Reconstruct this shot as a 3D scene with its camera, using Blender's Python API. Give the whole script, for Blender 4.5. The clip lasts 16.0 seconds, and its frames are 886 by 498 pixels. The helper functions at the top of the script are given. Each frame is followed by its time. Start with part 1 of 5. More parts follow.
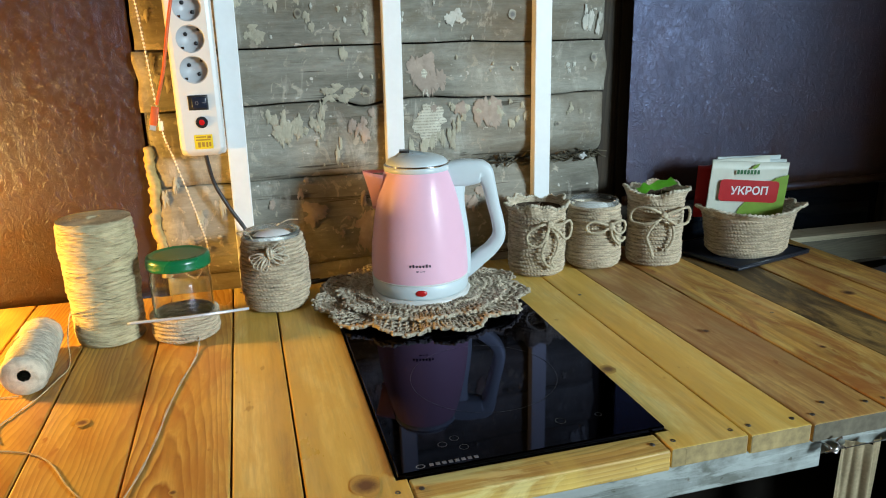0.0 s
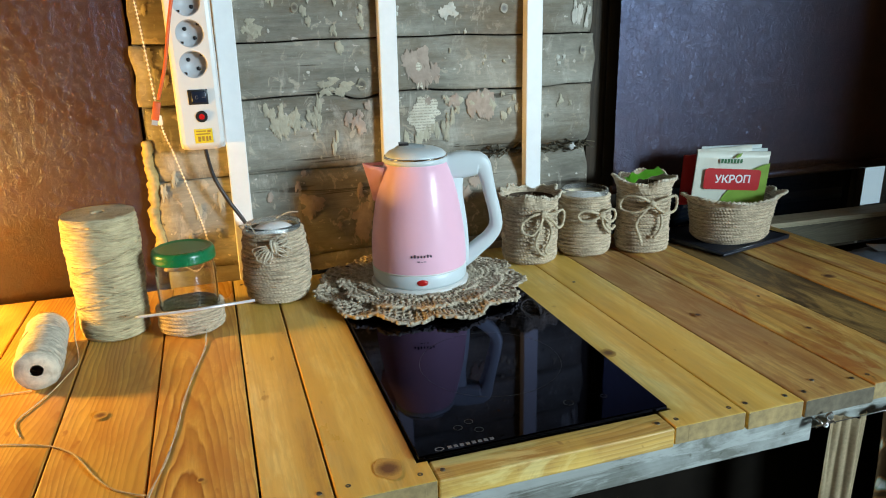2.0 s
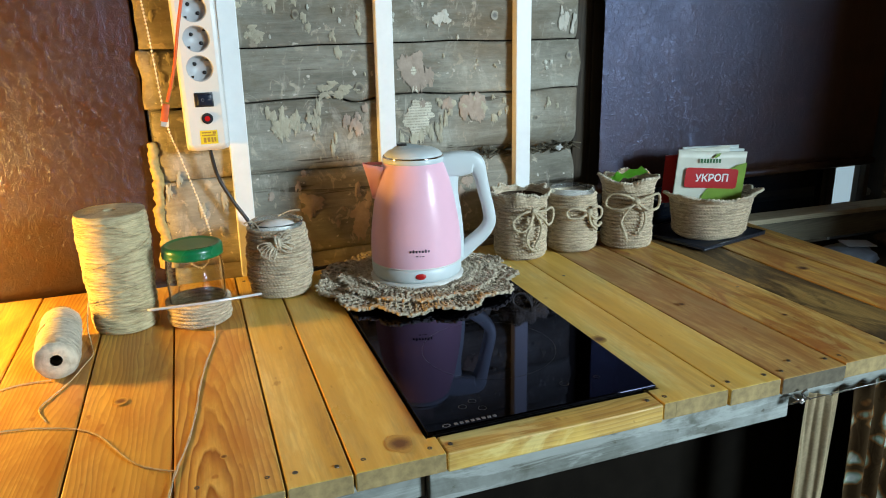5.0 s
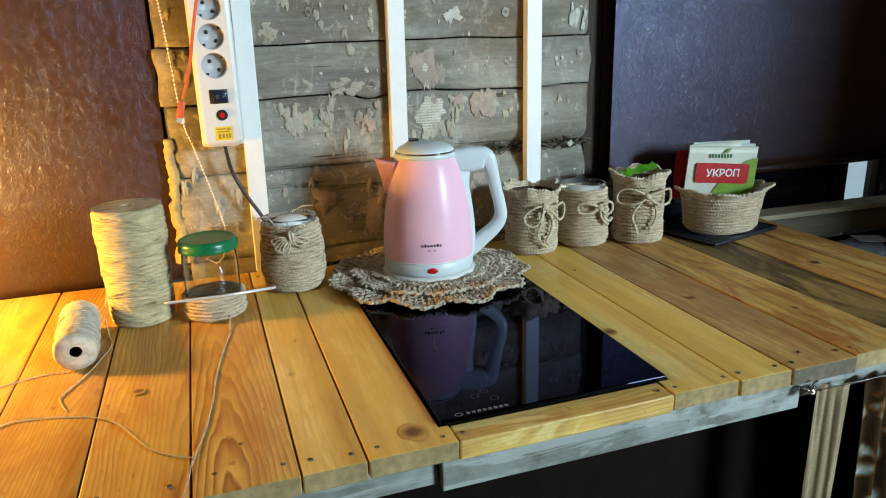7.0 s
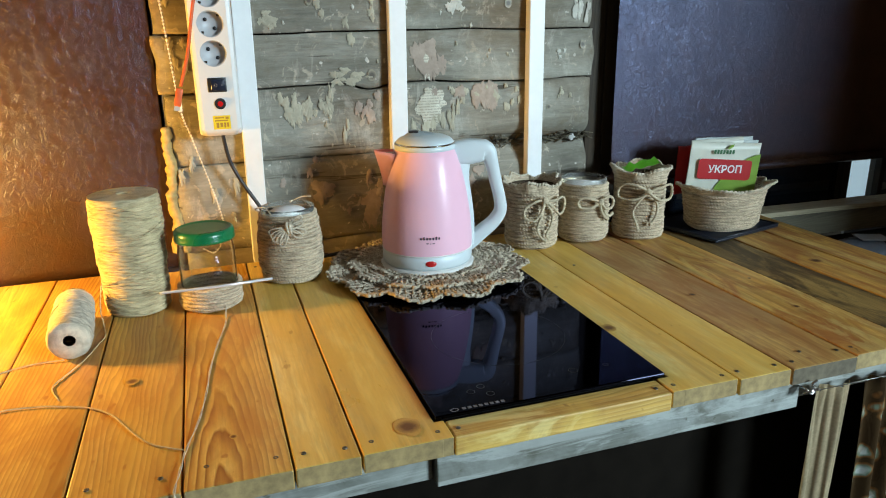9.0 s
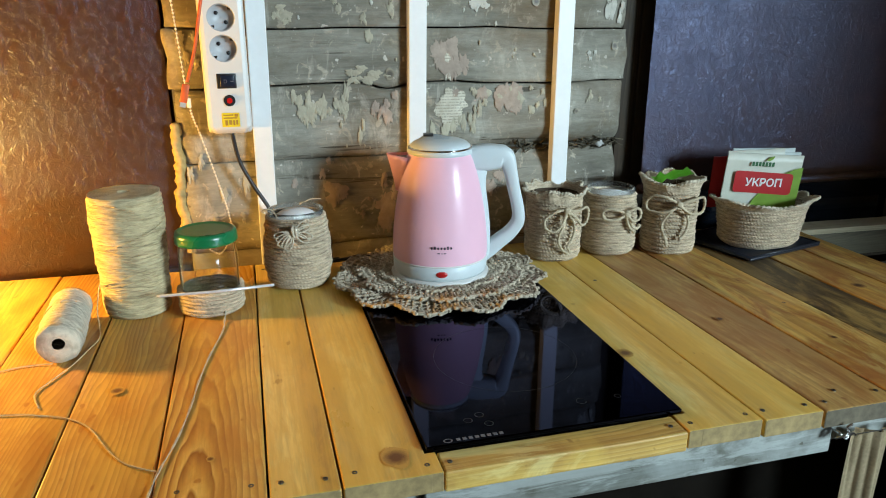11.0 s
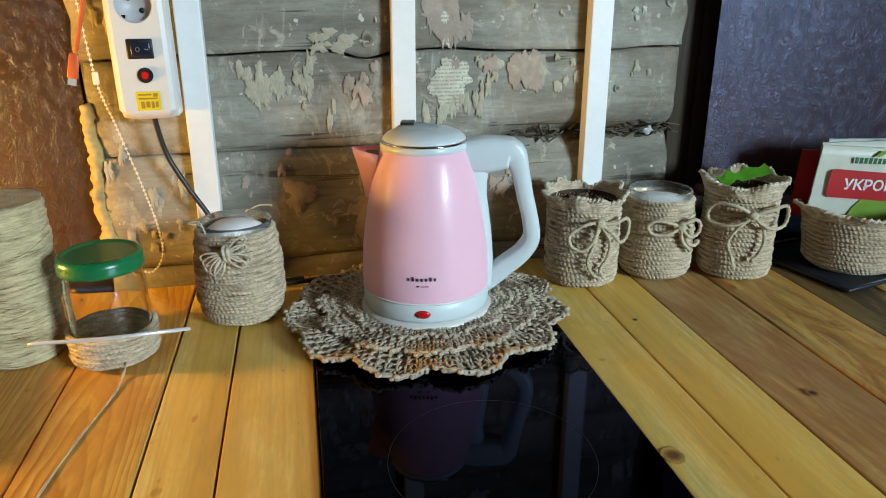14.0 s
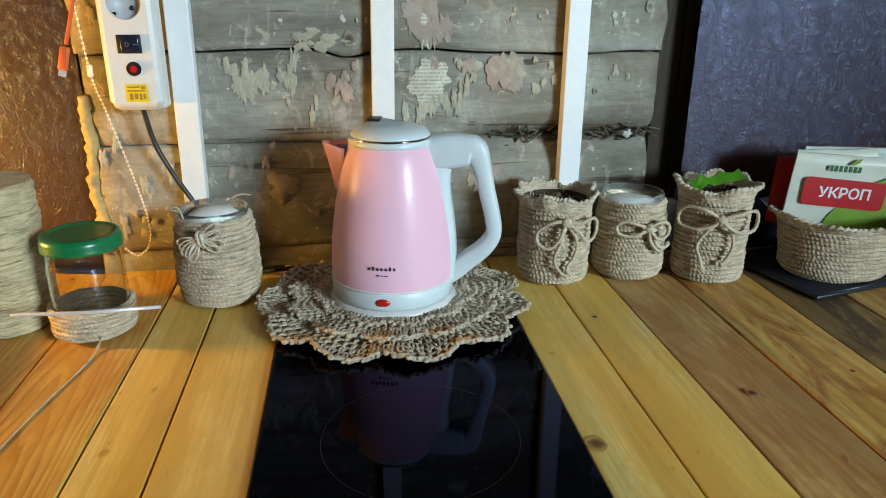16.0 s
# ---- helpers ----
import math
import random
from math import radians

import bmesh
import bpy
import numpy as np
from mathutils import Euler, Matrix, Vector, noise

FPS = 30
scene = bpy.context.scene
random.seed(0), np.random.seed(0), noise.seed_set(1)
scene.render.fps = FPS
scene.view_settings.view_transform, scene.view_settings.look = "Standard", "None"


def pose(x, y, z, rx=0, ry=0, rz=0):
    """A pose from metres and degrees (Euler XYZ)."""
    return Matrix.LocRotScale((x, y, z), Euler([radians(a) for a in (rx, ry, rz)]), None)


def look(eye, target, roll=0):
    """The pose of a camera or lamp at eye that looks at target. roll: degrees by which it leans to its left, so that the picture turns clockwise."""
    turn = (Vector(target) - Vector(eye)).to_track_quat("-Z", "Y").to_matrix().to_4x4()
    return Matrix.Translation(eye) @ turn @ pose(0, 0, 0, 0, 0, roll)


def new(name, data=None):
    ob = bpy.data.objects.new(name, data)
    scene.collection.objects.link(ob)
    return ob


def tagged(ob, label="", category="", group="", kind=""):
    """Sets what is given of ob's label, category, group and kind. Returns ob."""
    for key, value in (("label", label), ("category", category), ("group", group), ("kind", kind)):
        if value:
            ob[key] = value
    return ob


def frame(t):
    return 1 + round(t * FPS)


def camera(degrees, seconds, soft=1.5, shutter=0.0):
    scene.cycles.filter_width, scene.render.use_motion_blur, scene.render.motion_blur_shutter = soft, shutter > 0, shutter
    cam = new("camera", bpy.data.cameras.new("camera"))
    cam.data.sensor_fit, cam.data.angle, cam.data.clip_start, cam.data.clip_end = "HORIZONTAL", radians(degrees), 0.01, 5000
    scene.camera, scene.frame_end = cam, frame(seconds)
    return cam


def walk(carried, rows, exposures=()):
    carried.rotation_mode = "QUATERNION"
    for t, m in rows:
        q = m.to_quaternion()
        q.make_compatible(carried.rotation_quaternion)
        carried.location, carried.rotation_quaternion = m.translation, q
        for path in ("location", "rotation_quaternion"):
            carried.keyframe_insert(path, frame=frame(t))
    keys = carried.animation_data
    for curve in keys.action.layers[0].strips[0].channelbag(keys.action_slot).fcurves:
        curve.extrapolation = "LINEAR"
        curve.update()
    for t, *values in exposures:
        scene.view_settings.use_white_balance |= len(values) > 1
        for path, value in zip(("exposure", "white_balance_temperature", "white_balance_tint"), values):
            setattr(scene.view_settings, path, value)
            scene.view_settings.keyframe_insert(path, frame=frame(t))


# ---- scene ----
cam = camera(63.9, 16.0, soft=1.05)
METRES, EYE, TILT, LEAN, TURN = 0.741, 1.3055, 0.0, 0.0, -15.2
ROWS = [
    (0.0, 0.0, 0.0, 0.0, -0.42, -16.43, 1.42),
    (0.5, 0.0044, -0.0013, -0.0007, -0.56, -16.92, 1.41),
    (1.0, -0.0062, -0.0139, 0.0007, 0.23, -17.26, 1.71),
    (1.5, -0.0359, -0.0123, 0.0095, -1.64, -17.68, 1.64),
    (2.0, -0.0611, -0.0316, 0.0148, -2.89, -17.4, 1.45),
    (2.5, -0.0759, -0.048, 0.0199, -3.55, -17.42, 1.83),
    (3.0, -0.0709, -0.0838, 0.0231, -4.66, -16.4, 1.97),
    (3.5, -0.0684, -0.1059, 0.023, -3.69, -16.2, 1.83),
    (4.0, -0.0752, -0.1136, 0.0212, -4.96, -16.38, 1.53),
    (4.5, -0.0946, -0.1097, 0.0168, -4.86, -16.83, 1.48),
    (5.0, -0.103, -0.105, 0.0143, -4.57, -16.94, 1.35),
    (7.5, -0.1121, -0.1259, 0.0039, -3.39, -16.87, 1.64),
    (8.0, -0.1217, -0.1214, 0.0029, -2.66, -17.77, 1.04),
    (8.5, -0.111, -0.1159, 0.0022, -3.55, -17.42, 0.97),
    (11.0, -0.0451, -0.0283, 0.0086, -0.03, -17.82, -0.08),
    (11.5, 0.0093, 0.0126, 0.0056, 2.71, -17.13, 0.1),
    (12.0, 0.0283, 0.0479, -0.0067, 3.65, -19.06, 0.1),
    (12.5, 0.0323, 0.1502, -0.004, 2.29, -19.19, -0.07),
    (13.0, 0.0211, 0.2483, -0.0163, 2.86, -19.59, -0.26),
    (13.5, 0.0074, 0.3341, -0.0273, 3.55, -19.71, 0.08),
    (14.0, 0.0549, 0.3803, -0.022, 3.93, -20.35, 0.31),
    (14.5, 0.1307, 0.3894, -0.018, 3.15, -20.3, 0.45),
    (15.0, 0.1514, 0.3834, -0.0257, 4.84, -20.47, 0.82),
    (15.5, 0.1692, 0.3657, -0.0099, 4.84, -20.06, 0.38),
    (16.0, 0.1835, 0.3458, -0.0241, 7.61, -20.03, -0.4),
]
walk(cam, [(t, pose(0, 0, EYE, TILT, LEAN, TURN) @ pose(METRES * x, METRES * y, METRES * z, 90 + pitch, roll, yaw)) for t, x, y, z, yaw, pitch, roll in ROWS],
     [(0.0, 0.0), (10.0, 0.0), (12.5, -0.10), (16.0, -0.12)])

# ---------------------------------------------------------------- light
world = bpy.data.worlds.new("sky")
scene.world = world
world.use_nodes = True
wn = world.node_tree.nodes
sky = wn.new("ShaderNodeTexSky")
sky.sky_type, sky.sun_disc = "NISHITA", False
sky.sun_elevation, sky.sun_rotation = radians(35), radians(200)
world.node_tree.links.new(sky.outputs[0], wn["Background"].inputs[0])
wn["Background"].inputs[1].default_value = 0.10


def lamp(name, kind, place, energy, colour, **more):
    data = bpy.data.lights.new(name, kind)
    data.energy, data.color = energy, colour
    for key, value in more.items():
        if key == "size":
            data.shape, data.size, data.size_y = "RECTANGLE", value[0], value[1]
        elif key == "soft":
            data.shadow_soft_size = value
    ob = new(name, data)
    ob.matrix_world = place
    return ob


# daylight in the window opening of the south wall, and the warm bulb beside the worktop
lamp("window_daylight", "AREA", look((2.60, -2.36, 1.95), (0.5, 1.0, 1.0)), 235, (0.68, 0.885, 1.0), size=(0.90, 0.75))
lamp("warm_bulb", "POINT", pose(-0.65, 1.048, 1.085), 31.5, (1.0, 0.54, 0.105), soft=0.032)


# ---------------------------------------------------------------- materials
def material(name, rough=0.6, metal=0.0):
    m = bpy.data.materials.new(name)
    m.use_nodes = True
    b = m.node_tree.nodes["Principled BSDF"]
    b.inputs["Roughness"].default_value, b.inputs["Metallic"].default_value = rough, metal
    return m, m.node_tree.nodes, m.node_tree.links, b


def coords(n, l, scale, shift=True):
    """Object coordinates, moved by the object's own random number and scaled."""
    tc, mp = n.new("ShaderNodeTexCoord"), n.new("ShaderNodeMapping")
    mp.inputs["Scale"].default_value = scale
    if shift:
        info, mul = n.new("ShaderNodeObjectInfo"), n.new("ShaderNodeVectorMath")
        mul.operation = "SCALE"
        mul.inputs[0].default_value = (3.1, 5.7, 4.3)
        l.new(info.outputs["Random"], mul.inputs["Scale"])
        add = n.new("ShaderNodeVectorMath")
        l.new(tc.outputs["Object"], add.inputs[0])
        l.new(mul.outputs[0], add.inputs[1])
        l.new(add.outputs[0], mp.inputs["Vector"])
    else:
        l.new(tc.outputs["Object"], mp.inputs["Vector"])
    return mp.outputs[0]


def noise_tex(n, l, vec, scale, detail=4.0, rough=0.55, distort=0.0):
    t = n.new("ShaderNodeTexNoise")
    t.inputs["Scale"].default_value, t.inputs["Detail"].default_value = scale, detail
    t.inputs["Roughness"].default_value, t.inputs["Distortion"].default_value = rough, distort
    l.new(vec, t.inputs["Vector"])
    return t.outputs["Fac"]


def ramp(n, l, fac, stops):
    r = n.new("ShaderNodeValToRGB")
    while len(r.color_ramp.elements) < len(stops):
        r.color_ramp.elements.new(0.5)
    for e, (p, c) in zip(r.color_ramp.elements, stops):
        e.position = p
        e.color = (*c, 1) if isinstance(c, tuple) else (c, c, c, 1)
    l.new(fac, r.inputs[0])
    return r.outputs[0]


def mix(n, l, fac, a, b, how="MIX"):
    m = n.new("ShaderNodeMix")
    m.data_type, m.blend_type = "RGBA", how
    for v, sock in ((fac, m.inputs[0]), (a, m.inputs[6]), (b, m.inputs[7])):
        if hasattr(v, "node"):
            l.new(v, sock)
        elif isinstance(v, tuple):
            sock.default_value = (*v, 1)
        else:
            sock.default_value = v
    return m.outputs[2]


def bump(n, l, b, height, strength, dist=0.001, before=None):
    t = n.new("ShaderNodeBump")
    t.inputs["Strength"].default_value, t.inputs["Distance"].default_value = strength, dist
    l.new(height, t.inputs["Height"])
    if before:
        l.new(before, t.inputs["Normal"])
    l.new(t.outputs[0], b.inputs["Normal"])
    return t.outputs[0]


def maths(n, l, op, a, b=None, c=None):
    """One arithmetic node; each operand is a socket or a number."""
    m = n.new("ShaderNodeMath")
    m.operation = op
    for k, v in enumerate((a, b, c)):
        if v is None:
            continue
        if hasattr(v, "node"):
            l.new(v, m.inputs[k])
        else:
            m.inputs[k].default_value = v
    return m.outputs[0]


def wood(name, dark, mid, light, axis="y", rough=0.42, spacing=0.0042, vary=0.5, stain=(0.1, 0.06, 0.03), stained=0.0, bold=0.4, streak=0.0, resin=(0.78, 0.50, 0.075), pith=None, wear=0.0, blotch=None):
    """Sawn softwood: growth rings round a pith line that leans through the board, so that the saw lays arches and long lines bare."""
    m, n, l, b = material(name, rough)
    along_ = "xyz".index(axis)
    flat_, deep_ = {"x": (2, 1), "y": (0, 2), "z": (0, 1)}[axis]
    squeeze = [1.0, 1.0, 1.0]
    squeeze[along_] = 0.07
    vec = coords(n, l, tuple(squeeze))
    tc, sep = n.new("ShaderNodeTexCoord"), n.new("ShaderNodeSeparateXYZ")
    l.new(tc.outputs["Object"], sep.inputs[0])
    info, white, rgb = n.new("ShaderNodeObjectInfo"), n.new("ShaderNodeTexWhiteNoise"), n.new("ShaderNodeSeparateColor")
    white.noise_dimensions = "1D"
    l.new(maths(n, l, "MULTIPLY", info.outputs["Random"], 91.7), white.inputs["W"])
    l.new(white.outputs["Color"], rgb.inputs[0])
    if pith:
        aside, depth, lean = pith
    else:
        aside = maths(n, l, "MULTIPLY_ADD", rgb.outputs[0], 0.12, -0.06)
        depth = maths(n, l, "MULTIPLY_ADD", rgb.outputs[1], 0.045, 0.012)
        lean = maths(n, l, "MULTIPLY_ADD", rgb.outputs[2], 0.11, -0.03)
    slow = list(squeeze)
    slow[along_] = 0.16
    sway = noise_tex(n, l, coords(n, l, tuple(slow)), 14, 3, 0.5, 0.4)
    curl = noise_tex(n, l, coords(n, l, tuple(slow)), 46, 2, 0.5, 0.3)
    u = maths(n, l, "SUBTRACT", sep.outputs[flat_], aside)
    v = maths(n, l, "ADD", maths(n, l, "MULTIPLY_ADD", sep.outputs[along_], lean, depth), maths(n, l, "MULTIPLY", sep.outputs[deep_], -1.0))
    r = maths(n, l, "SQRT", maths(n, l, "ADD", maths(n, l, "MULTIPLY", u, u), maths(n, l, "MULTIPLY", v, v)))
    r = maths(n, l, "MULTIPLY_ADD", maths(n, l, "SUBTRACT", sway, 0.5), 0.030, r)
    r = maths(n, l, "MULTIPLY_ADD", maths(n, l, "SUBTRACT", curl, 0.5), 0.006, r)
    rings = maths(n, l, "FRACT", maths(n, l, "DIVIDE", r, spacing))
    fibre = noise_tex(n, l, vec, 260, 2, 0.7)
    broad = noise_tex(n, l, vec, 9, 3, 0.5, 0.6)
    grain = ramp(n, l, rings, [(0.0, light), (0.45, mid), (0.84, dark), (0.97, light)])
    tone = ramp(n, l, broad, [(0.30, dark), (0.47, mid), (0.62, light)])
    strong = noise_tex(n, l, coords(n, l, tuple(slow)), 7, 2, 0.5, 0.5)
    col = mix(n, l, ramp(n, l, strong, [(0.34, 0.45 * bold), (0.62, min(1.0, 1.5 * bold))]), tone, grain)
    col = mix(n, l, 0.30, col, ramp(n, l, fibre, [(0.3, 0.35), (0.62, 1.0)]), "MULTIPLY")
    patch = noise_tex(n, l, coords(n, l, (1, 0.30, 1)), 9, 6, 0.62, 0.9)
    spots = ramp(n, l, patch, [(0.52 - 0.18 * stained, 0.0), (0.68, 1.0)])
    col = mix(n, l, maths(n, l, "MULTIPLY", spots, 0.25 + 0.6 * stained), col, stain)
    if streak:
        long_ = [1.0, 1.0, 1.0]
        long_[along_] = 0.035
        lines = noise_tex(n, l, coords(n, l, tuple(long_)), 34, 5, 0.6, 0.8)
        col = mix(n, l, ramp(n, l, lines, [(0.46, 0.0), (0.62, streak)]), col, stain)
        blot = noise_tex(n, l, coords(n, l, (1, 0.30, 1)), 11, 5, 0.6, 1.2)
        col = mix(n, l, ramp(n, l, blot, [(0.43, 0.0), (0.64, streak)]), col, resin)
        specks = noise_tex(n, l, coords(n, l, (1, 0.45, 1)), 70, 2, 0.5)
        col = mix(n, l, ramp(n, l, specks, [(0.70, 0.0), (0.75, 0.8)]), col, stain)
    if blotch:
        tint, much = blotch
        cloudy = [1.0, 1.0, 1.0]
        cloudy[along_] = 0.33
        mottle = noise_tex(n, l, coords(n, l, tuple(cloudy)), 15, 7, 0.70, 1.4)
        col = mix(n, l, ramp(n, l, mottle, [(0.45, 0.0), (0.57, much)]), col, tint)
    if wear:
        rubbed = noise_tex(n, l, coords(n, l, tuple(slow)), 30, 6, 0.66, 1.0)
        col = mix(n, l, ramp(n, l, rubbed, [(0.53, 0.0), (0.60, wear)]), col, tuple(min(0.9, 1.15 * q + 0.06) for q in light))
    col = mix(n, l, vary, col, ramp(n, l, info.outputs["Random"], [(0.0, (0.72, 0.64, 0.56)), (0.5, (0.95, 0.93, 0.9)), (1.0, (1.0, 1.0, 1.0))]), "MULTIPLY")
    l.new(col, b.inputs["Base Color"])
    l.new(ramp(n, l, patch, [(0.3, rough - 0.1), (0.7, rough + 0.16)]), b.inputs["Roughness"])
    first = bump(n, l, b, rings, 0.10, 0.0004)
    bump(n, l, b, fibre, 0.25, 0.0005, first)
    return m


def plain(name, colour, rough=0.5, metal=0.0, grain=0.12, scale=60.0, relief=0.05, coat=0.0):
    """Paint, plastic or metal: one colour with slight mottling and relief."""
    m, n, l, b = material(name, rough, metal)
    vec = coords(n, l, (1, 1, 1), False)
    f = noise_tex(n, l, vec, scale, 5)
    big = noise_tex(n, l, vec, scale * 0.12, 3)
    col = mix(n, l, grain, colour, ramp(n, l, f, [(0.3, 0.3), (0.7, 1.0)]), "MULTIPLY")
    col = mix(n, l, grain, col, ramp(n, l, big, [(0.35, 0.45), (0.65, 1.0)]), "MULTIPLY")
    l.new(col, b.inputs["Base Color"])
    l.new(ramp(n, l, big, [(0.3, max(rough - 0.06, 0.02)), (0.7, rough + 0.08)]), b.inputs["Roughness"])
    b.inputs["Coat Weight"].default_value = coat
    if relief:
        bump(n, l, b, f, relief, 0.0006)
    return m


def fibre_mat(name, dark, light, scale=900.0, rough=0.9):
    """Jute or cotton yarn with loose fibres."""
    m, n, l, b = material(name, rough)
    vec = coords(n, l, (1, 1, 1), False)
    f = noise_tex(n, l, vec, scale, 3, 0.7)
    strand = noise_tex(n, l, coords(n, l, (0.45, 0.45, 4.0), False), scale * 0.16, 3, 0.6, 0.5)
    g = noise_tex(n, l, vec, scale * 0.05, 4, 0.6)
    col = mix(n, l, 0.62, ramp(n, l, f, [(0.1, dark), (0.72, light)]), ramp(n, l, strand, [(0.30, dark), (0.58, light)]))
    col = mix(n, l, 0.35, col, ramp(n, l, g, [(0.35, 0.5), (0.6, 1.0)]), "MULTIPLY")
    l.new(col, b.inputs["Base Color"])
    b.inputs["Sheen Weight"].default_value = 0.06
    first = bump(n, l, b, strand, 0.8, 0.0016)
    bump(n, l, b, f, 0.6, 0.0008, first)
    return m


def hewn(name, dark, mid, light):
    """Old hewn log face: grey-brown, ribbed along x, with pale residue of paste and paper."""
    m, n, l, b = material(name, 0.85)
    vec = coords(n, l, (0.10, 1, 1))
    grain = noise_tex(n, l, vec, 60, 6, 0.65, 0.5)
    broad = noise_tex(n, l, coords(n, l, (0.6, 1, 1)), 6, 4, 0.55)
    fine = noise_tex(n, l, coords(n, l, (0.35, 1, 1)), 180, 4, 0.7)
    col = ramp(n, l, grain, [(0.28, dark), (0.5, mid), (0.72, light)])
    col = mix(n, l, 0.55, col, ramp(n, l, broad, [(0.32, dark), (0.5, mid), (0.66, light)]))
    flakes = noise_tex(n, l, coords(n, l, (1.0, 1, 0.8)), 38, 5, 0.62, 0.9)
    fl = ramp(n, l, flakes, [(0.59, 0.0), (0.64, 0.85)])
    col = mix(n, l, fl, col, (0.50, 0.44, 0.34))
    spots = noise_tex(n, l, coords(n, l, (0.8, 1, 1)), 75, 2, 0.5)
    col = mix(n, l, ramp(n, l, spots, [(0.70, 0.0), (0.73, 1.0)]), col, (0.62, 0.58, 0.50))
    checks = noise_tex(n, l, coords(n, l, (0.045, 1, 1)), 42, 3, 0.6, 1.2)
    col = mix(n, l, ramp(n, l, checks, [(0.655, 0.0), (0.70, 0.85)]), col, (0.045, 0.035, 0.022))
    old = noise_tex(n, l, coords(n, l, (0.8, 1, 1.3)), 4.5, 5, 0.6, 0.6)
    col = mix(n, l, ramp(n, l, old, [(0.46, 0.0), (0.66, 0.65)]), col, (0.145, 0.095, 0.048))
    paste = noise_tex(n, l, coords(n, l, (1.6, 1, 0.55)), 20, 6, 0.68, 0.5)
    col = mix(n, l, ramp(n, l, paste, [(0.57, 0.0), (0.66, 0.55)]), col, (0.52, 0.48, 0.40))
    damp = noise_tex(n, l, coords(n, l, (0.7, 1, 1)), 14, 5, 0.65, 0.7)
    col = mix(n, l, ramp(n, l, damp, [(0.50, 0.0), (0.72, 0.6)]), col, (0.16, 0.12, 0.07))
    col = mix(n, l, 0.35, col, ramp(n, l, fine, [(0.3, 0.35), (0.7, 1.0)]), "MULTIPLY")
    l.new(col, b.inputs["Base Color"])
    first = bump(n, l, b, grain, 0.8, 0.003)
    bump(n, l, b, fine, 0.4, 0.001, first)
    return m


def blind_fabric(name, dark, light):
    """Embossed brown vinyl blind, feathery relief; reflections tinted blue to imitate daylight glare."""
    m, n, l, b = material(name, 0.42)
    vec = coords(n, l, (1, 1, 0.9), False)
    leaf = noise_tex(n, l, vec, 72, 6, 0.66, 0.9)
    broad = noise_tex(n, l, vec, 5, 4, 0.6, 0.5)
    cloud = noise_tex(n, l, vec, 19, 4, 0.62, 0.4)
    ridge = maths(n, l, "ABSOLUTE", maths(n, l, "MULTIPLY_ADD", leaf, 2.0, -1.0))
    col = mix(n, l, ramp(n, l, leaf, [(0.40, 0.0), (0.68, 1.0)]), dark, light)
    col = mix(n, l, 0.5, col, ramp(n, l, broad, [(0.3, 0.5), (0.7, 1.0)]), "MULTIPLY")
    col = mix(n, l, 0.5, col, ramp(n, l, cloud, [(0.35, 0.5), (0.65, 1.0)]), "MULTIPLY")
    l.new(col, b.inputs["Base Color"])
    b.inputs["Specular IOR Level"].default_value = 0.82
    # blue of the daylight glare, put into the reflection colour
    b.inputs["Specular Tint"].default_value = (0.45, 0.60, 1.0, 1)
    l.new(ramp(n, l, cloud, [(0.35, 0.45), (0.65, 0.30)]), b.inputs["Roughness"])
    first = bump(n, l, b, ridge, 0.55, 0.0020)
    bump(n, l, b, cloud, 0.2, 0.003, first)
    return m


AMBER = dict(rough=0.34, stain=(0.46, 0.19, 0.028), stained=0.15, streak=0.42, resin=(0.84, 0.53, 0.09), blotch=((0.52, 0.215, 0.030), 0.45))
PINE = wood("varnished_pine", (0.33, 0.125, 0.018), (0.71, 0.41, 0.085), (0.88, 0.63, 0.185), bold=0.62, **AMBER)
PINE_ARCH = wood("arched_pine", (0.31, 0.115, 0.017), (0.68, 0.38, 0.075), (0.86, 0.58, 0.150), bold=0.72, spacing=0.0058, pith=(-0.012, 0.016, 0.062), **AMBER)
PINE_LINE = wood("straight_pine", (0.30, 0.105, 0.014), (0.67, 0.36, 0.068), (0.86, 0.58, 0.150), bold=0.85, spacing=0.0052, pith=(0.050, 0.022, 0.030), **AMBER)
PINE_PALE = wood("pale_pine", (0.62, 0.37, 0.075), (0.91, 0.66, 0.185), (0.96, 0.78, 0.30), blotch=((0.76, 0.46, 0.075), 0.55), rough=0.36, vary=0.12, bold=0.20, spacing=0.011, stain=(0.46, 0.23, 0.035), stained=0.1, streak=0.55, resin=(0.84, 0.52, 0.08))
PINE_RED = wood("reddish_board", (0.34, 0.16, 0.045), (0.64, 0.39, 0.12), (0.82, 0.58, 0.21), blotch=((0.34, 0.135, 0.040), 0.55), rough=0.40, stain=(0.26, 0.095, 0.030), stained=0.30, vary=0.1, bold=0.35, spacing=0.009, streak=0.65, resin=(0.40, 0.25, 0.105), wear=0.15)
PINE_WORN = wood("worn_board", blotch=((0.34, 0.115, 0.028), 0.75), dark=(0.50, 0.25, 0.05), mid=(0.85, 0.53, 0.12), light=(0.94, 0.69, 0.23), rough=0.42, stain=(0.15, 0.070, 0.024), stained=0.6, vary=0.2, bold=0.30, spacing=0.010, streak=0.50, resin=(0.58, 0.25, 0.050), wear=0.2)
PINE_DARK = wood("dark_board", (0.16, 0.10, 0.034), (0.38, 0.24, 0.075), (0.62, 0.43, 0.15), blotch=((0.055, 0.034, 0.018), 0.85), rough=0.44, stain=(0.055, 0.038, 0.022), stained=0.75, vary=0.1, bold=0.35, streak=0.5, resin=(0.40, 0.24, 0.07))
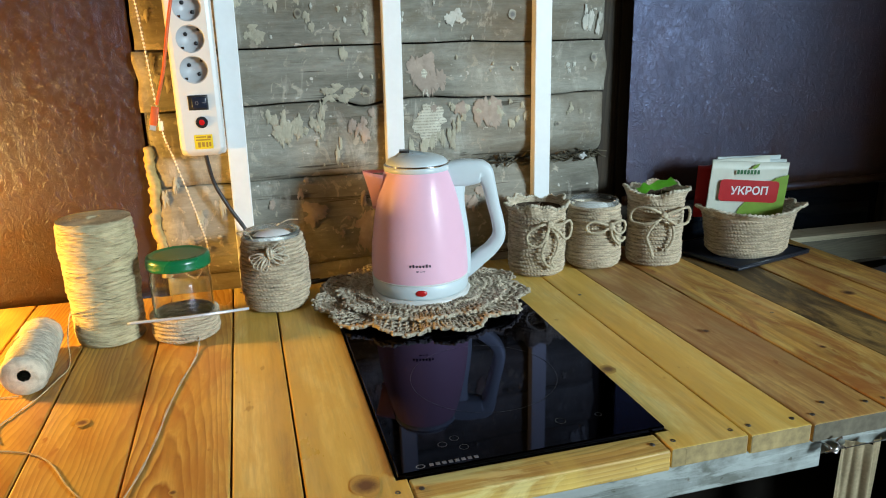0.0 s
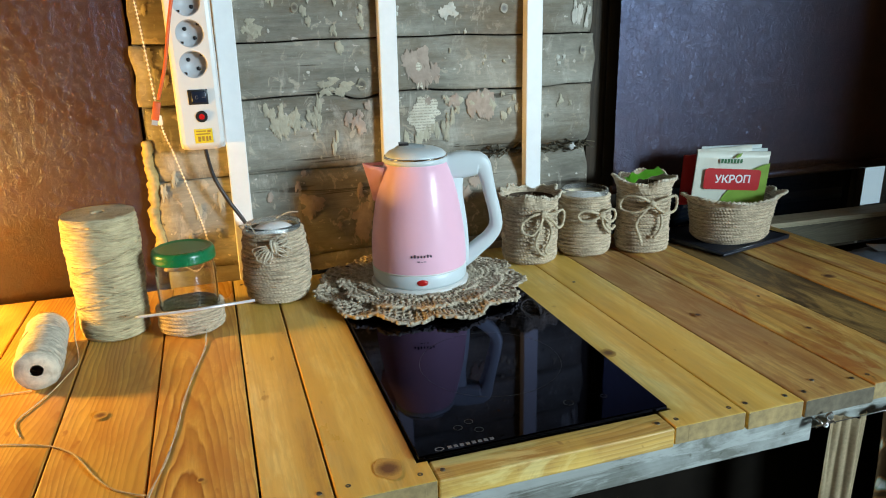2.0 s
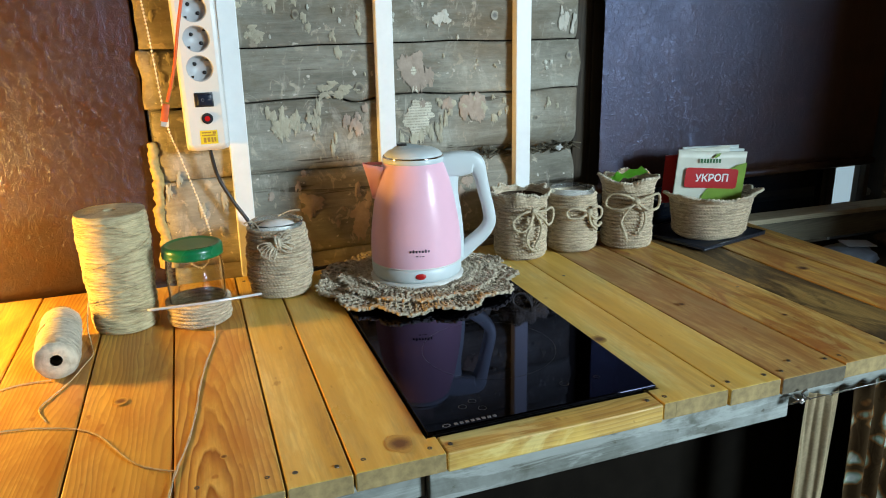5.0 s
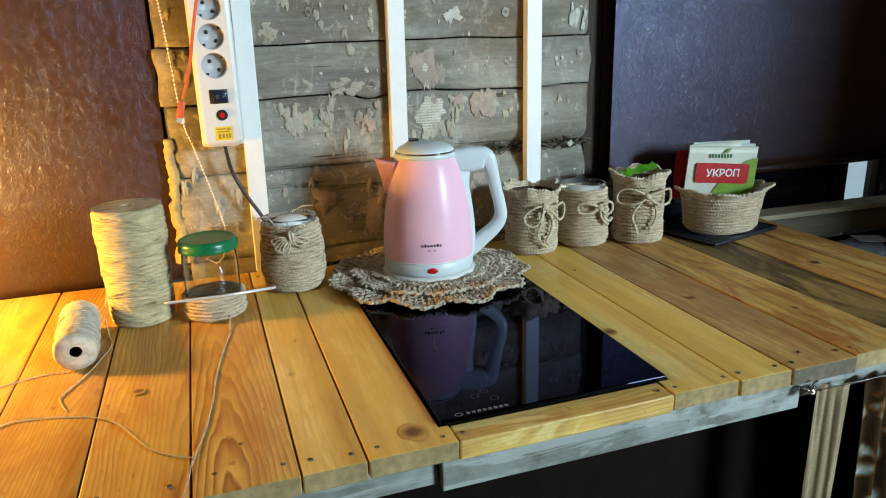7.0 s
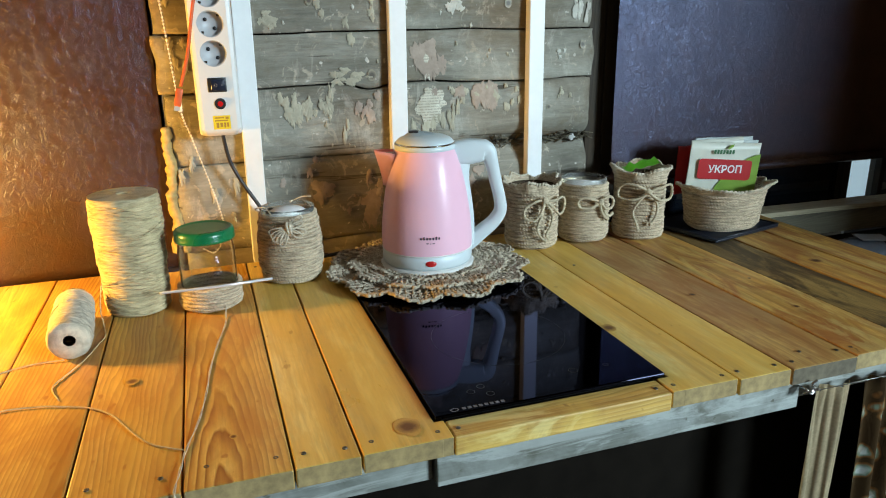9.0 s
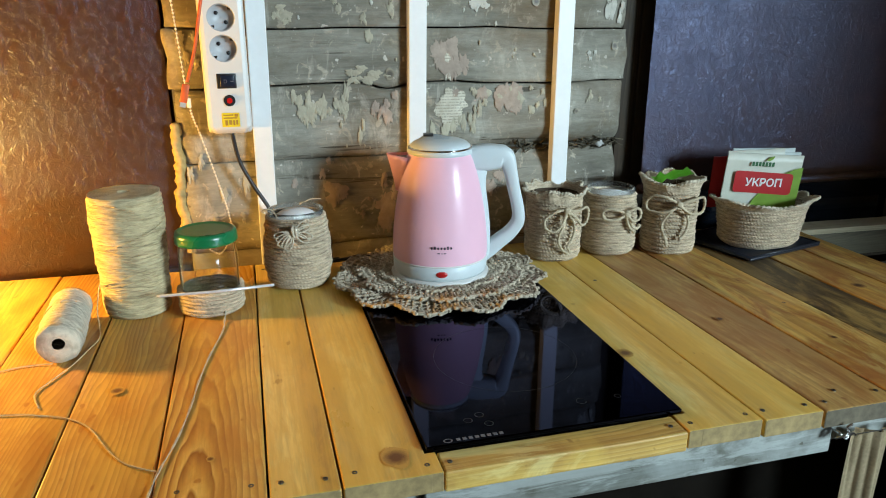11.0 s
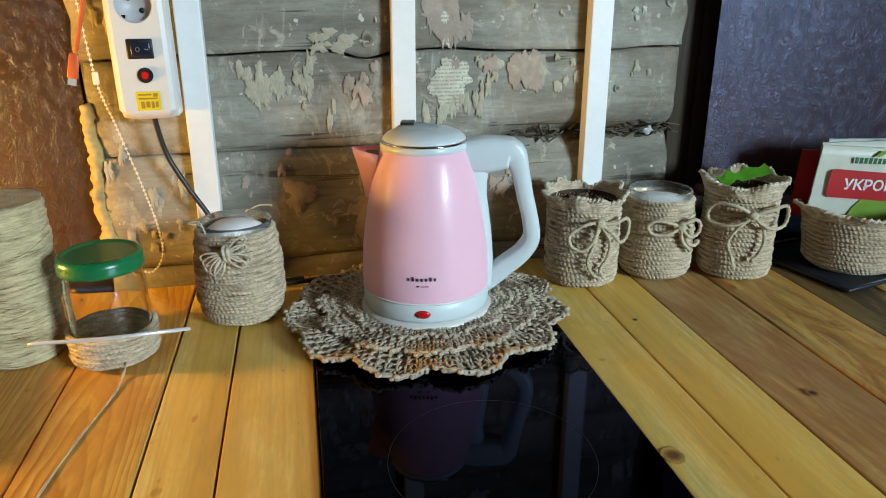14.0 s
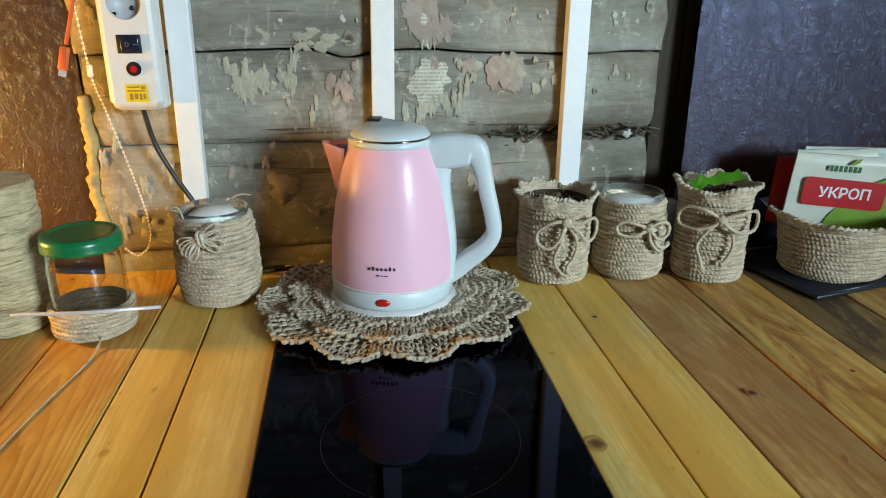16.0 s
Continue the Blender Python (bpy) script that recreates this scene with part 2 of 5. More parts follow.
GREY_X = wood("weathered_grey_board", (0.10, 0.105, 0.09), (0.20, 0.22, 0.20), (0.36, 0.39, 0.37), axis="x", rough=0.8, bold=0.15, vary=0.1, stain=(0.085, 0.08, 0.055), stained=0.7, streak=0.5, resin=(0.38, 0.41, 0.39), wear=0.5)
FRONT_X = wood("pale_pine_across", (0.42, 0.22, 0.045), (0.72, 0.46, 0.11), (0.86, 0.64, 0.24), axis="x", rough=0.5, vary=0.1, bold=0.35, stain=(0.36, 0.19, 0.04), stained=0.25, streak=0.4, resin=(0.80, 0.56, 0.13), wear=0.45)
DARKWOOD = wood("dark_old_wood", (0.016, 0.012, 0.008), (0.035, 0.026, 0.017), (0.06, 0.045, 0.028), axis="z", rough=0.8)
FLOORWOOD = wood("floor_boards", (0.02, 0.013, 0.008), (0.035, 0.022, 0.013), (0.05, 0.033, 0.02), axis="y", rough=0.6)
ROOMWOOD = wood("lining_boards", (0.08, 0.05, 0.03), (0.13, 0.085, 0.05), (0.18, 0.125, 0.08), axis="x", rough=0.7)
LOG = hewn("hewn_log", (0.110, 0.098, 0.073), (0.265, 0.250, 0.200), (0.45, 0.435, 0.365))
BATTEN = plain("white_paint", (0.80, 0.82, 0.82), 0.45, grain=0.08)
BLIND = blind_fabric("brown_blind", (0.054, 0.0210, 0.0058), (0.060, 0.029, 0.012))
JUTE = fibre_mat("jute", (0.15, 0.106, 0.060), (0.75, 0.615, 0.435))
JUTE_BOW = fibre_mat("bow_cord", (0.30, 0.235, 0.15), (0.66, 0.56, 0.39))
JUTE_PALE = fibre_mat("pale_twine", (0.38, 0.315, 0.22), (0.74, 0.66, 0.51))
TWINE = fibre_mat("thin_twine", (0.42, 0.28, 0.12), (0.82, 0.62, 0.33))
JUTE_SPOOL = fibre_mat("spool_jute", (0.27, 0.20, 0.095), (0.68, 0.57, 0.34), 700)
JUTE_GROUND = fibre_mat("doily_ground", (0.17, 0.132, 0.085), (0.55, 0.465, 0.34), 420)
JUTE_DOILY = fibre_mat("doily_jute", (0.18, 0.140, 0.092), (0.64, 0.545, 0.405))
FOAM = plain("yellow_foam", (0.58, 0.42, 0.16), 0.9, grain=0.4, scale=120, relief=0.6)
MOSS = plain("moss_caulking", (0.15, 0.125, 0.08), 0.95, grain=0.6, scale=160, relief=0.8)
PINK = plain("pink_enamel", (0.84, 0.50, 0.61), 0.36, grain=0.02, relief=0.0, coat=0.16)
PINK.node_tree.nodes["Principled BSDF"].inputs["Specular IOR Level"].default_value = 0.22
GREYBLUE = plain("pale_grey_plastic", (0.60, 0.67, 0.69), 0.34, grain=0.04, relief=0.02)
WHITE_PL = plain("white_plastic", (0.70, 0.69, 0.66), 0.35, grain=0.05, relief=0.02)
WHITE_FLAT = plain("white_grain", (0.86, 0.86, 0.85), 0.8, grain=0.1, scale=500, relief=0.3)
CHROME = plain("chrome", (0.75, 0.75, 0.75), 0.16, 1.0, grain=0.05, relief=0.0)
STEEL = plain("screw_steel", (0.26, 0.24, 0.22), 0.35, 1.0, grain=0.3, relief=0.1)
BLACK = plain("black_plastic", (0.012, 0.012, 0.014), 0.4, grain=0.1)
TRAYBLACK = plain("dark_slate_plastic", (0.016, 0.020, 0.030), 0.32, grain=0.1)
CORD = plain("black_rubber", (0.012, 0.013, 0.018), 0.4, grain=0.1)
RED = plain("red_lens", (0.50, 0.012, 0.012), 0.25, grain=0.1)
REDPRINT = plain("red_print", (0.50, 0.025, 0.03), 0.35, grain=0.1)
GREEN_LID = plain("green_lid", (0.006, 0.16, 0.055), 0.28, grain=0.08, relief=0.02)
GREEN_BAG = plain("green_film", (0.22, 0.72, 0.045), 0.3, grain=0.2)
GREENPRINT = plain("green_print", (0.24, 0.42, 0.06), 0.35, grain=0.3, scale=40)
PAPER = plain("packet_paper", (0.66, 0.68, 0.58), 0.4, grain=0.1)
PAPER_B = plain("packet_paper_blue", (0.62, 0.70, 0.68), 0.4, grain=0.1)
INK = plain("dark_ink", (0.03, 0.025, 0.04), 0.5, grain=0.05)
INKGREEN = plain("green_ink", (0.03, 0.13, 0.05), 0.5, grain=0.05)
WHITEPRINT = plain("white_print", (0.8, 0.8, 0.78), 0.5, grain=0.03)
GREYPRINT = plain("grey_print", (0.12, 0.125, 0.145), 0.5, grain=0.03)
DIMPRINT = plain("dim_print", (0.008, 0.008, 0.010), 0.3, grain=0.03)
ORANGE = plain("orange_cable", (0.75, 0.13, 0.03), 0.45, grain=0.1)
YELLOW = plain("yellow_sticker", (0.85, 0.62, 0.02), 0.4, grain=0.1)
BEADS = plain("ivory_beads", (0.80, 0.72, 0.58), 0.35, grain=0.05)
SOCKET = plain("socket_grey", (0.44, 0.45, 0.46), 0.4, grain=0.05)
CLOTH_BROWN = plain("brown_cloth", (0.10, 0.072, 0.048), 0.95, grain=0.5, scale=200, relief=0.6)
CLOTH_BEIGE = plain("beige_cloth", (0.62, 0.49, 0.30), 0.9, grain=0.3, scale=250, relief=0.3)
BAGBLUE = plain("blue_grey_bag", (0.26, 0.33, 0.44), 0.4, grain=0.3)
SCRAPS = [plain("cream_paper_scrap", (0.50, 0.455, 0.335), 0.8, grain=0.35, scale=90, relief=0.3),
          plain("pink_paper_scrap", (0.45, 0.355, 0.28), 0.8, grain=0.35, scale=90, relief=0.3),
          plain("white_paper_scrap", (0.62, 0.60, 0.52), 0.8, grain=0.3, scale=90, relief=0.3)]
END = plain("sawn_plank_end", (0.44, 0.32, 0.14), 0.8, grain=0.6, scale=90, relief=0.5)
END_GREY = plain("grey_plank_end", (0.17, 0.14, 0.09), 0.8, grain=0.6, scale=90, relief=0.5)
# near-black that paints the shade under the worktop
UNDERSHADE = plain("worktop_undershade", (0.010, 0.008, 0.006), 0.9, grain=0.5, scale=30, relief=0.3)

GLASS, gn, gl, gb = material("clear_glass", 0.03)
gb.inputs["Transmission Weight"].default_value = 1.0
gb.inputs["IOR"].default_value = 1.45
gb.inputs["Base Color"].default_value = (0.93, 0.96, 0.94, 1)

RIMGLASS, gn, gl, gb = material("thin_rim_glass", 0.05)
gb.inputs["Transmission Weight"].default_value = 0.94
gb.inputs["IOR"].default_value = 1.16
gb.inputs["Base Color"].default_value = (0.80, 0.82, 0.80, 1)

HOBGLASS, gn, gl, gb = material("black_ceramic_glass", 0.06)
gb.inputs["Base Color"].default_value = (0.0048, 0.0050, 0.0078, 1)
gb.inputs["Metallic"].default_value = 1.0
gb.inputs["Specular Tint"].default_value = (0.78, 0.80, 1.0, 1)
smear = noise_tex(gn, gl, coords(gn, gl, (1, 1, 1), False), 14, 6, 0.65)
gl.new(ramp(gn, gl, smear, [(0.35, 0.018), (0.75, 0.07)]), gb.inputs["Roughness"])

DARKGLASS, gn, gl, gb = material("dark_window_glass", 0.05)
gb.inputs["Base Color"].default_value = (0.006, 0.008, 0.012, 1)

# newsprint: cream paper with rows of small type
NEWS, gn, gl, gb = material("newsprint_scrap", 0.85)
nv = coords(gn, gl, (1, 1, 1), False)
rows_ = gn.new("ShaderNodeTexWave")
rows_.wave_type, rows_.bands_direction = "BANDS", "Z"
rows_.inputs["Scale"].default_value = 62
gl.new(nv, rows_.inputs["Vector"])
letters = noise_tex(gn, gl, coords(gn, gl, (1, 1, 0.3), False), 620, 1, 0.5)
ink = mix(gn, gl, 1.0, ramp(gn, gl, rows_.outputs["Fac"], [(0.5, 0.0), (0.62, 1.0)]), ramp(gn, gl, letters, [(0.42, 0.0), (0.5, 1.0)]), "MULTIPLY")
base = ramp(gn, gl, noise_tex(gn, gl, nv, 40, 4), [(0.35, (0.50, 0.45, 0.34)), (0.65, (0.68, 0.64, 0.52))])
gl.new(mix(gn, gl, mix(gn, gl, 1.0, ink, (0.5, 0.5, 0.5), "MULTIPLY"), base, (0.16, 0.14, 0.11)), gb.inputs["Base Color"])

# printed curtain: dark ground with pale and green flowers
FLORAL, gn, gl, gb = material("floral_cloth", 0.9)
fv = coords(gn, gl, (1, 1, 1), False)
vor = gn.new("ShaderNodeTexVoronoi")
vor.inputs["Scale"].default_value = 34
warp = gn.new("ShaderNodeVectorMath")
warp.operation = "ADD"
wz = gn.new("ShaderNodeTexNoise")
wz.inputs["Scale"].default_value = 30
gl.new(fv, wz.inputs["Vector"])
sc = gn.new("ShaderNodeVectorMath")
sc.operation = "SCALE"
sc.inputs["Scale"].default_value = 0.03
gl.new(wz.outputs["Color"], sc.inputs[0])
gl.new(fv, warp.inputs[0])
gl.new(sc.outputs[0], warp.inputs[1])
gl.new(warp.outputs[0], vor.inputs["Vector"])
flower = ramp(gn, gl, vor.outputs["Distance"], [(0.20, (0.66, 0.70, 0.66)), (0.30, (0.24, 0.34, 0.25)), (0.40, (0.27, 0.12, 0.035)), (0.50, (0.070, 0.040, 0.016))])
stem = ramp(gn, gl, noise_tex(gn, gl, coords(gn, gl, (1, 1, 0.4), False), 45, 3, 0.6, 1.0), [(0.50, (1.0, 1.0, 1.0)), (0.56, (0.45, 0.30, 0.16))])
gl.new(mix(gn, gl, 0.55, flower, stem, "MULTIPLY"), gb.inputs["Base Color"])
gb.inputs["Specular IOR Level"].default_value = 0.1
UNDERSHADE.node_tree.nodes["Principled BSDF"].inputs["Specular IOR Level"].default_value = 0.05
CLOTH_BROWN.node_tree.nodes["Principled BSDF"].inputs["Specular IOR Level"].default_value = 0.1


# ---------------------------------------------------------------- mesh helpers
def finish(name, bm, mat, smooth=True):
    me = bpy.data.meshes.new(name)
    bmesh.ops.recalc_face_normals(bm, faces=bm.faces)
    bm.to_mesh(me)
    bm.free()
    me.materials.append(mat)
    if smooth:
        me.shade_smooth()
    return new(name, me)


def part(name, bm, mat, parent, label="", smooth=True):
    """One mesh as a part of a thing (or of a part), its vertices given in the parent's own space."""
    ob = finish(name, bm, mat, smooth)
    ob.parent = parent
    if label:
        tagged(ob, label)
    return ob


def thing(name, place, label, category, group="", kind=""):
    ob = new(name)
    ob.empty_display_size = 0.03
    ob.matrix_world = place
    return tagged(ob, label, category, group, kind)


def box(bm, x0, x1, y0, y1, z0, z1, bevel=0.0, segs=2):
    made = bmesh.ops.create_cube(bm, size=1.0)["verts"]
    for v in made:
        v.co = Vector((x0 + (v.co.x + 0.5) * (x1 - x0), y0 + (v.co.y + 0.5) * (y1 - y0), z0 + (v.co.z + 0.5) * (z1 - z0)))
    if bevel:
        edges = {e for v in made for e in v.link_edges}
        bmesh.ops.bevel(bm, geom=list(edges), offset=bevel, segments=segs, affect="EDGES", profile=0.5)
    return bm


def boxed(*dims, **more):
    return box(bmesh.new(), *dims, **more)


def grid_mesh(bm, rows, close_u=False, close_v=False):
    """Faces over a list of rows of points."""
    vs = [[bm.verts.new(p) for p in row] for row in rows]
    nr, nc = len(vs), len(vs[0])
    for i in range(nr if close_v else nr - 1):
        for j in range(nc if close_u else nc - 1):
            a, b_, c, d = vs[i][j], vs[i][(j + 1) % nc], vs[(i + 1) % nr][(j + 1) % nc], vs[(i + 1) % nr][j]
            bm.faces.new((a, b_, c, d))
    return vs


def lathe(profile, segs=48, bm=None, cap_low=False, cap_top=False, wobble=None):
    bm = bm or bmesh.new()
    rows = []
    for k, (r, z) in enumerate(profile):
        row = []
        for j in range(segs):
            a = 2 * math.pi * j / segs
            rr, zz = (r, z) if wobble is None else wobble(r, z, a, k)
            row.append((rr * math.cos(a), rr * math.sin(a), zz))
        rows.append(row)
    vs = grid_mesh(bm, rows, close_u=True)
    if cap_low:
        bm.faces.new(vs[0])
    if cap_top:
        bm.faces.new(vs[-1])
    return bm


def smooth_path(points, per=6, closed=False):
    """Catmull-Rom through the points."""
    pts = [Vector(p) for p in points]
    n = len(pts)
    out = []
    for i in range(n if closed else n - 1):
        get = (lambda k: pts[k % n]) if closed else (lambda k: pts[min(max(k, 0), n - 1)])
        p0, p1, p2, p3 = get(i - 1), get(i), get(i + 1), get(i + 2)
        for s in range(per):
            t = s / per
            out.append(0.5 * (2 * p1 + (p2 - p0) * t + (2 * p0 - 5 * p1 + 4 * p2 - p3) * t * t + (3 * p1 - p0 - 3 * p2 + p3) * t ** 3))
    if not closed:
        out.append(pts[-1])
    return out


def tube(bm, pts, r, sides=6, closed=False, twist=0.0, strands=3):
    """A tube along points; with twist (turns per metre) it becomes a laid cord."""
    pts = [Vector(p) for p in pts]
    n = len(pts)
    up = Vector((0.13, 0.21, 0.97))
    rows, run = [], 0.0
    for i, p in enumerate(pts):
        a = pts[(i - 1) % n] if closed or i else p
        b_ = pts[(i + 1) % n] if closed or i < n - 1 else p
        d = (b_ - a).normalized()
        if abs(d.dot(up)) > 0.95:
            up = Vector((0.9, 0.1, 0.2))
        u = d.cross(up).normalized()
        up = u.cross(d)
        if i:
            run += (p - pts[i - 1]).length
        rad = r(i / max(n - 1, 1)) if callable(r) else r
        row = []
        for k in range(sides):
            ang = 2 * math.pi * k / sides
            rr = rad * (1 + (0.30 * math.sin(strands * ang + 2 * math.pi * twist * run) if twist else 0))
            row.append(p + rr * (math.cos(ang) * u + math.sin(ang) * up))
        rows.append(row)
    vs = grid_mesh(bm, rows, close_u=True, close_v=closed)
    if not closed:
        bm.faces.new(vs[0])
        bm.faces.new(list(reversed(vs[-1])))
    return bm


def tubes(lines, r, sides=6, closed=False, **more):
    bm = bmesh.new()
    for pts in lines:
        tube(bm, pts, r, sides, closed, **more)
    return bm


def along(outline, s):
    """Radius and height at the fraction s of an outline."""
    lens = [math.dist(a, b_) for a, b_ in zip(outline, outline[1:])]
    d = s * sum(lens)
    for (a, b_), ln in zip(zip(outline, outline[1:]), lens):
        if d <= ln or b_ is outline[-1]:
            t = min(d / ln, 1.0)
            return a[0] + (b_[0] - a[0]) * t, a[1] + (b_[1] - a[1]) * t
        d -= ln


def rope_wrap(outline, coil=0.0075, twists=46, segs=330, seed=1, uneven=0.0007, oval=1.0):
    """Cord wound round an outline of (radius, height), coil over coil, each coil a twisted bulge."""
    rnd = random.Random(seed)
    total = sum(math.dist(a, b_) for a, b_ in zip(outline, outline[1:]))
    n = max(2, round(total / coil))
    steps = 7
    rows = []
    for c in range(n):
        r0, z0 = along(outline, (c + 0.5) / n)
        off, ph = rnd.uniform(-uneven, uneven), rnd.uniform(0, 6.28)
        for k in range(steps):
            phi = -1.45 + 2.9 * k / (steps - 1)
            row = []
            for j in range(segs):
                a = 2 * math.pi * j / segs
                t = math.sin(twists * a + 2.9 * phi + ph)
                w = 0.0005 * math.sin(3 * a + 0.2 * ph) + 0.0003 * math.sin(7 * a + 0.4 * ph)
                r = r0 + off - coil * 0.80 + coil * 0.92 * math.cos(phi) + 0.19 * coil * t * math.cos(0.8 * phi)
                row.append((r * math.cos(a), r * math.sin(a) * oval, z0 + w + coil * 0.5 * math.sin(phi)))
            rows.append(row)
    bm = bmesh.new()
    grid_mesh(bm, rows, close_u=True)
    return bm


def bunch(parent, r, z, facing):
    """Many cord loops fanned out to both sides of one knot, longer on one side."""
    a = radians(facing)

    def at(h, v, o):
        ang = a + h / (r + 0.004)
        return ((r + o) * math.cos(ang), (r + o) * math.sin(ang), z + v)

    fans = [(195 + 14 * k, 0.030 - 0.0015 * (k % 2), 0.009 + 0.001 * k) for k in range(5)] + [(-42, 0.026, 0.010), (-22, 0.028, 0.009), (18, 0.023, 0.010), (38, 0.028, 0.008)]
    for deg, ln, o in fans:
        c, s_ = math.cos(radians(deg)), math.sin(radians(deg))
        wide = 0.0042
        loop = smooth_path([Vector(at(0, 0, 0.008)), Vector(at(ln * 0.5 * c - wide * s_, ln * 0.5 * s_ + wide * c, o)), Vector(at(ln * 0.92 * c - wide * 0.8 * s_, ln * 0.92 * s_ + wide * 0.8 * c, o)),
                            Vector(at(ln * c, ln * s_, o)), Vector(at(ln * 0.92 * c + wide * 0.8 * s_, ln * 0.92 * s_ - wide * 0.8 * c, o - 0.001)), Vector(at(ln * 0.5 * c + wide * s_, ln * 0.5 * s_ - wide * c, o)), Vector(at(0, 0, 0.008))], 5)
        part("loop", tubes([[tuple(q) for q in loop]], 0.0013, 6, twist=150), JUTE_PALE, parent)
    part("knot", tubes([[at(-0.001, 0.009, 0.006), at(-0.0015, 0.005, 0.0125), at(0, -0.004, 0.013), at(0.002, -0.010, 0.009)], [at(0.003, 0.008, 0.006), at(0.003, 0.004, 0.0125), at(0.004, -0.004, 0.0125), at(0.004, -0.012, 0.008)]], 0.0022, 7, twist=150), JUTE_PALE, parent)


def bow(parent, r, z, facing, loops, tails, mat=None, thick=0.0023):
    """A cord bow tied on a pot of radius r; loops and tails run aside and up from its knot, in millimetres."""
    a = radians(facing)

    def at(h, v, o):
        # bend with the pot's wall
        ang = a + 0.001 * h / (r + 0.004)
        return Vector(((r + o) * math.cos(ang), (r + o) * math.sin(ang), z + 0.001 * v))

    lines = []
    for loop in loops:
        rise = [0.011 + 0.004 * math.sin(math.pi * (k + 1) / (len(loop) + 1)) for k in range(len(loop))]
        lines.append(smooth_path([at(0, 0, 0.008)] + [at(h, v, o) for (h, v), o in zip(loop, rise)] + [at(0, 0, 0.010)], 7))
    for tail in tails:
        lines.append(smooth_path([at(0, 0, 0.011)] + [at(h, v, 0.008) for h, v in tail], 7))
    ob = part("bow", tubes(lines, thick, 9, twist=140, strands=2), mat or JUTE_BOW, parent, "twisted jute cord bow")
    bm = bmesh.new()
    bmesh.ops.create_icosphere(bm, subdivisions=3, radius=0.0062, matrix=Matrix.Translation(at(0, 0, 0.010)))
    balls = [("knot", bm)]
    for tail in tails:
        # each tail ends in a small overhand knot
        bm = bmesh.new()
        bmesh.ops.create_icosphere(bm, subdivisions=2, radius=thick * 1.55, matrix=Matrix.Translation(at(tail[-1][0], tail[-1][1], 0.008)))
        balls.append(("tail_knot", bm))
    for name, bm in balls:
        for v in bm.verts:
            v.co += Vector((noise.noise(v.co * 420), noise.noise(v.co * 420 + Vector((3, 3, 3))), noise.noise(v.co * 420 + Vector((7, 1, 5))))) * 0.0014
        part(name, bm, mat or JUTE_BOW, ob)
    return ob


def ruffle(parent, r, z, seed, lift=0.012, flare=0.010, lobes=9, oval=1.0, mat=None):
    """A crocheted wavy rim: a thick flaring band with a corded, knotted edge."""
    rnd = random.Random(seed)
    ph = rnd.uniform(0, 6.28)
    segs, rows = 144, []

    def edge(a, s):
        wave = math.sin(lobes * a + ph) + 0.45 * math.sin((lobes // 2) * a + 2 * ph)
        return r + s * flare * (0.7 + 0.5 * wave), z + s * lift * (0.85 + 0.18 * math.cos(3 * a + ph)) + s * 0.0022 * wave

    for s, inner in ((0, 0), (0.35, 0), (0.7, 0), (1.0, 0), (1.0, 1), (0.5, 1), (0, 1)):
        row = []
        for j in range(segs):
            a = 2 * math.pi * j / segs
            rr, zz = edge(a, s)
            rr += 0.0012 * math.sin(44 * a + 5 * s) - (0.004 if inner else 0)
            row.append((rr * math.cos(a), rr * math.sin(a) * oval, zz))
        rows.append(row)
    bm = bmesh.new()
    grid_mesh(bm, rows, close_u=True)
    ob = part("ruffled_rim", bm, mat or JUTE, parent, "crocheted wavy jute rim")
    n = 220
    ring = []
    for k in range(n):
        a = 2 * math.pi * k / n
        rr, zz = edge(a, 1.0)
        ring.append(((rr - 0.001 + 0.0012 * math.cos(k * 1.9)) * math.cos(a), (rr - 0.001 + 0.0012 * math.cos(k * 1.9)) * math.sin(a) * oval, zz + 0.0014 * math.sin(k * 1.9)))
    part("edge_cord", tubes([ring], 0.0024, 6, closed=True, twist=120), JUTE_PALE, ob)
    return ob

# ---------------------------------------------------------------- the room
T = 0.90          # top of the worktop
WALL = 1.23       # face of the log wall


def structure(name, bm, mat, label, smooth=False):
    return tagged(finish(name, bm, mat, smooth), label, "", "", "structure")


structure("floor", boxed(-1.6, 3.3, -2.4, 1.5, -0.1, 0.0), FLOORWOOD, "dark worn board floor under the worktop")
structure("ceiling", boxed(-1.7, 3.4, -2.5, 1.6, 2.35, 2.45), ROOMWOOD, "plain board ceiling")
structure("wall_west", boxed(-1.7, -1.6, -2.4, 1.5, 0.0, 2.35), ROOMWOOD, "plain board wall")
structure("wall_east", boxed(3.3, 3.4, -2.4, -0.34, 0.0, 2.35), ROOMWOOD, "plain board wall")
# next two walls are unseen, added to block window daylight on the right
structure("wall_partition", boxed(1.69, 3.4, -0.34, -0.24, 0.0, 2.35), ROOMWOOD, "unseen board partition added to hold daylight off the right end")
structure("wall_nook", boxed(1.69, 1.79, -0.24, 1.5, 0.0, 2.35), ROOMWOOD, "unseen board wall added to shade the worktop's right end")
south = bmesh.new()
box(south, -1.7, 3.4, -2.5, -2.4, 0.0, 1.2)
box(south, -1.7, 3.4, -2.5, -2.4, 2.32, 2.35)
box(south, -1.7, 2.10, -2.5, -2.4, 1.2, 2.32)
box(south, 3.10, 3.4, -2.5, -2.4, 1.2, 2.32)
structure("wall_south", south, ROOMWOOD, "plain board wall with a window opening")
win = thing("window_1", pose(2.60, -2.44, 1.2), "white painted window that lets in the daylight", "window", kind="structure")
wf = bmesh.new()
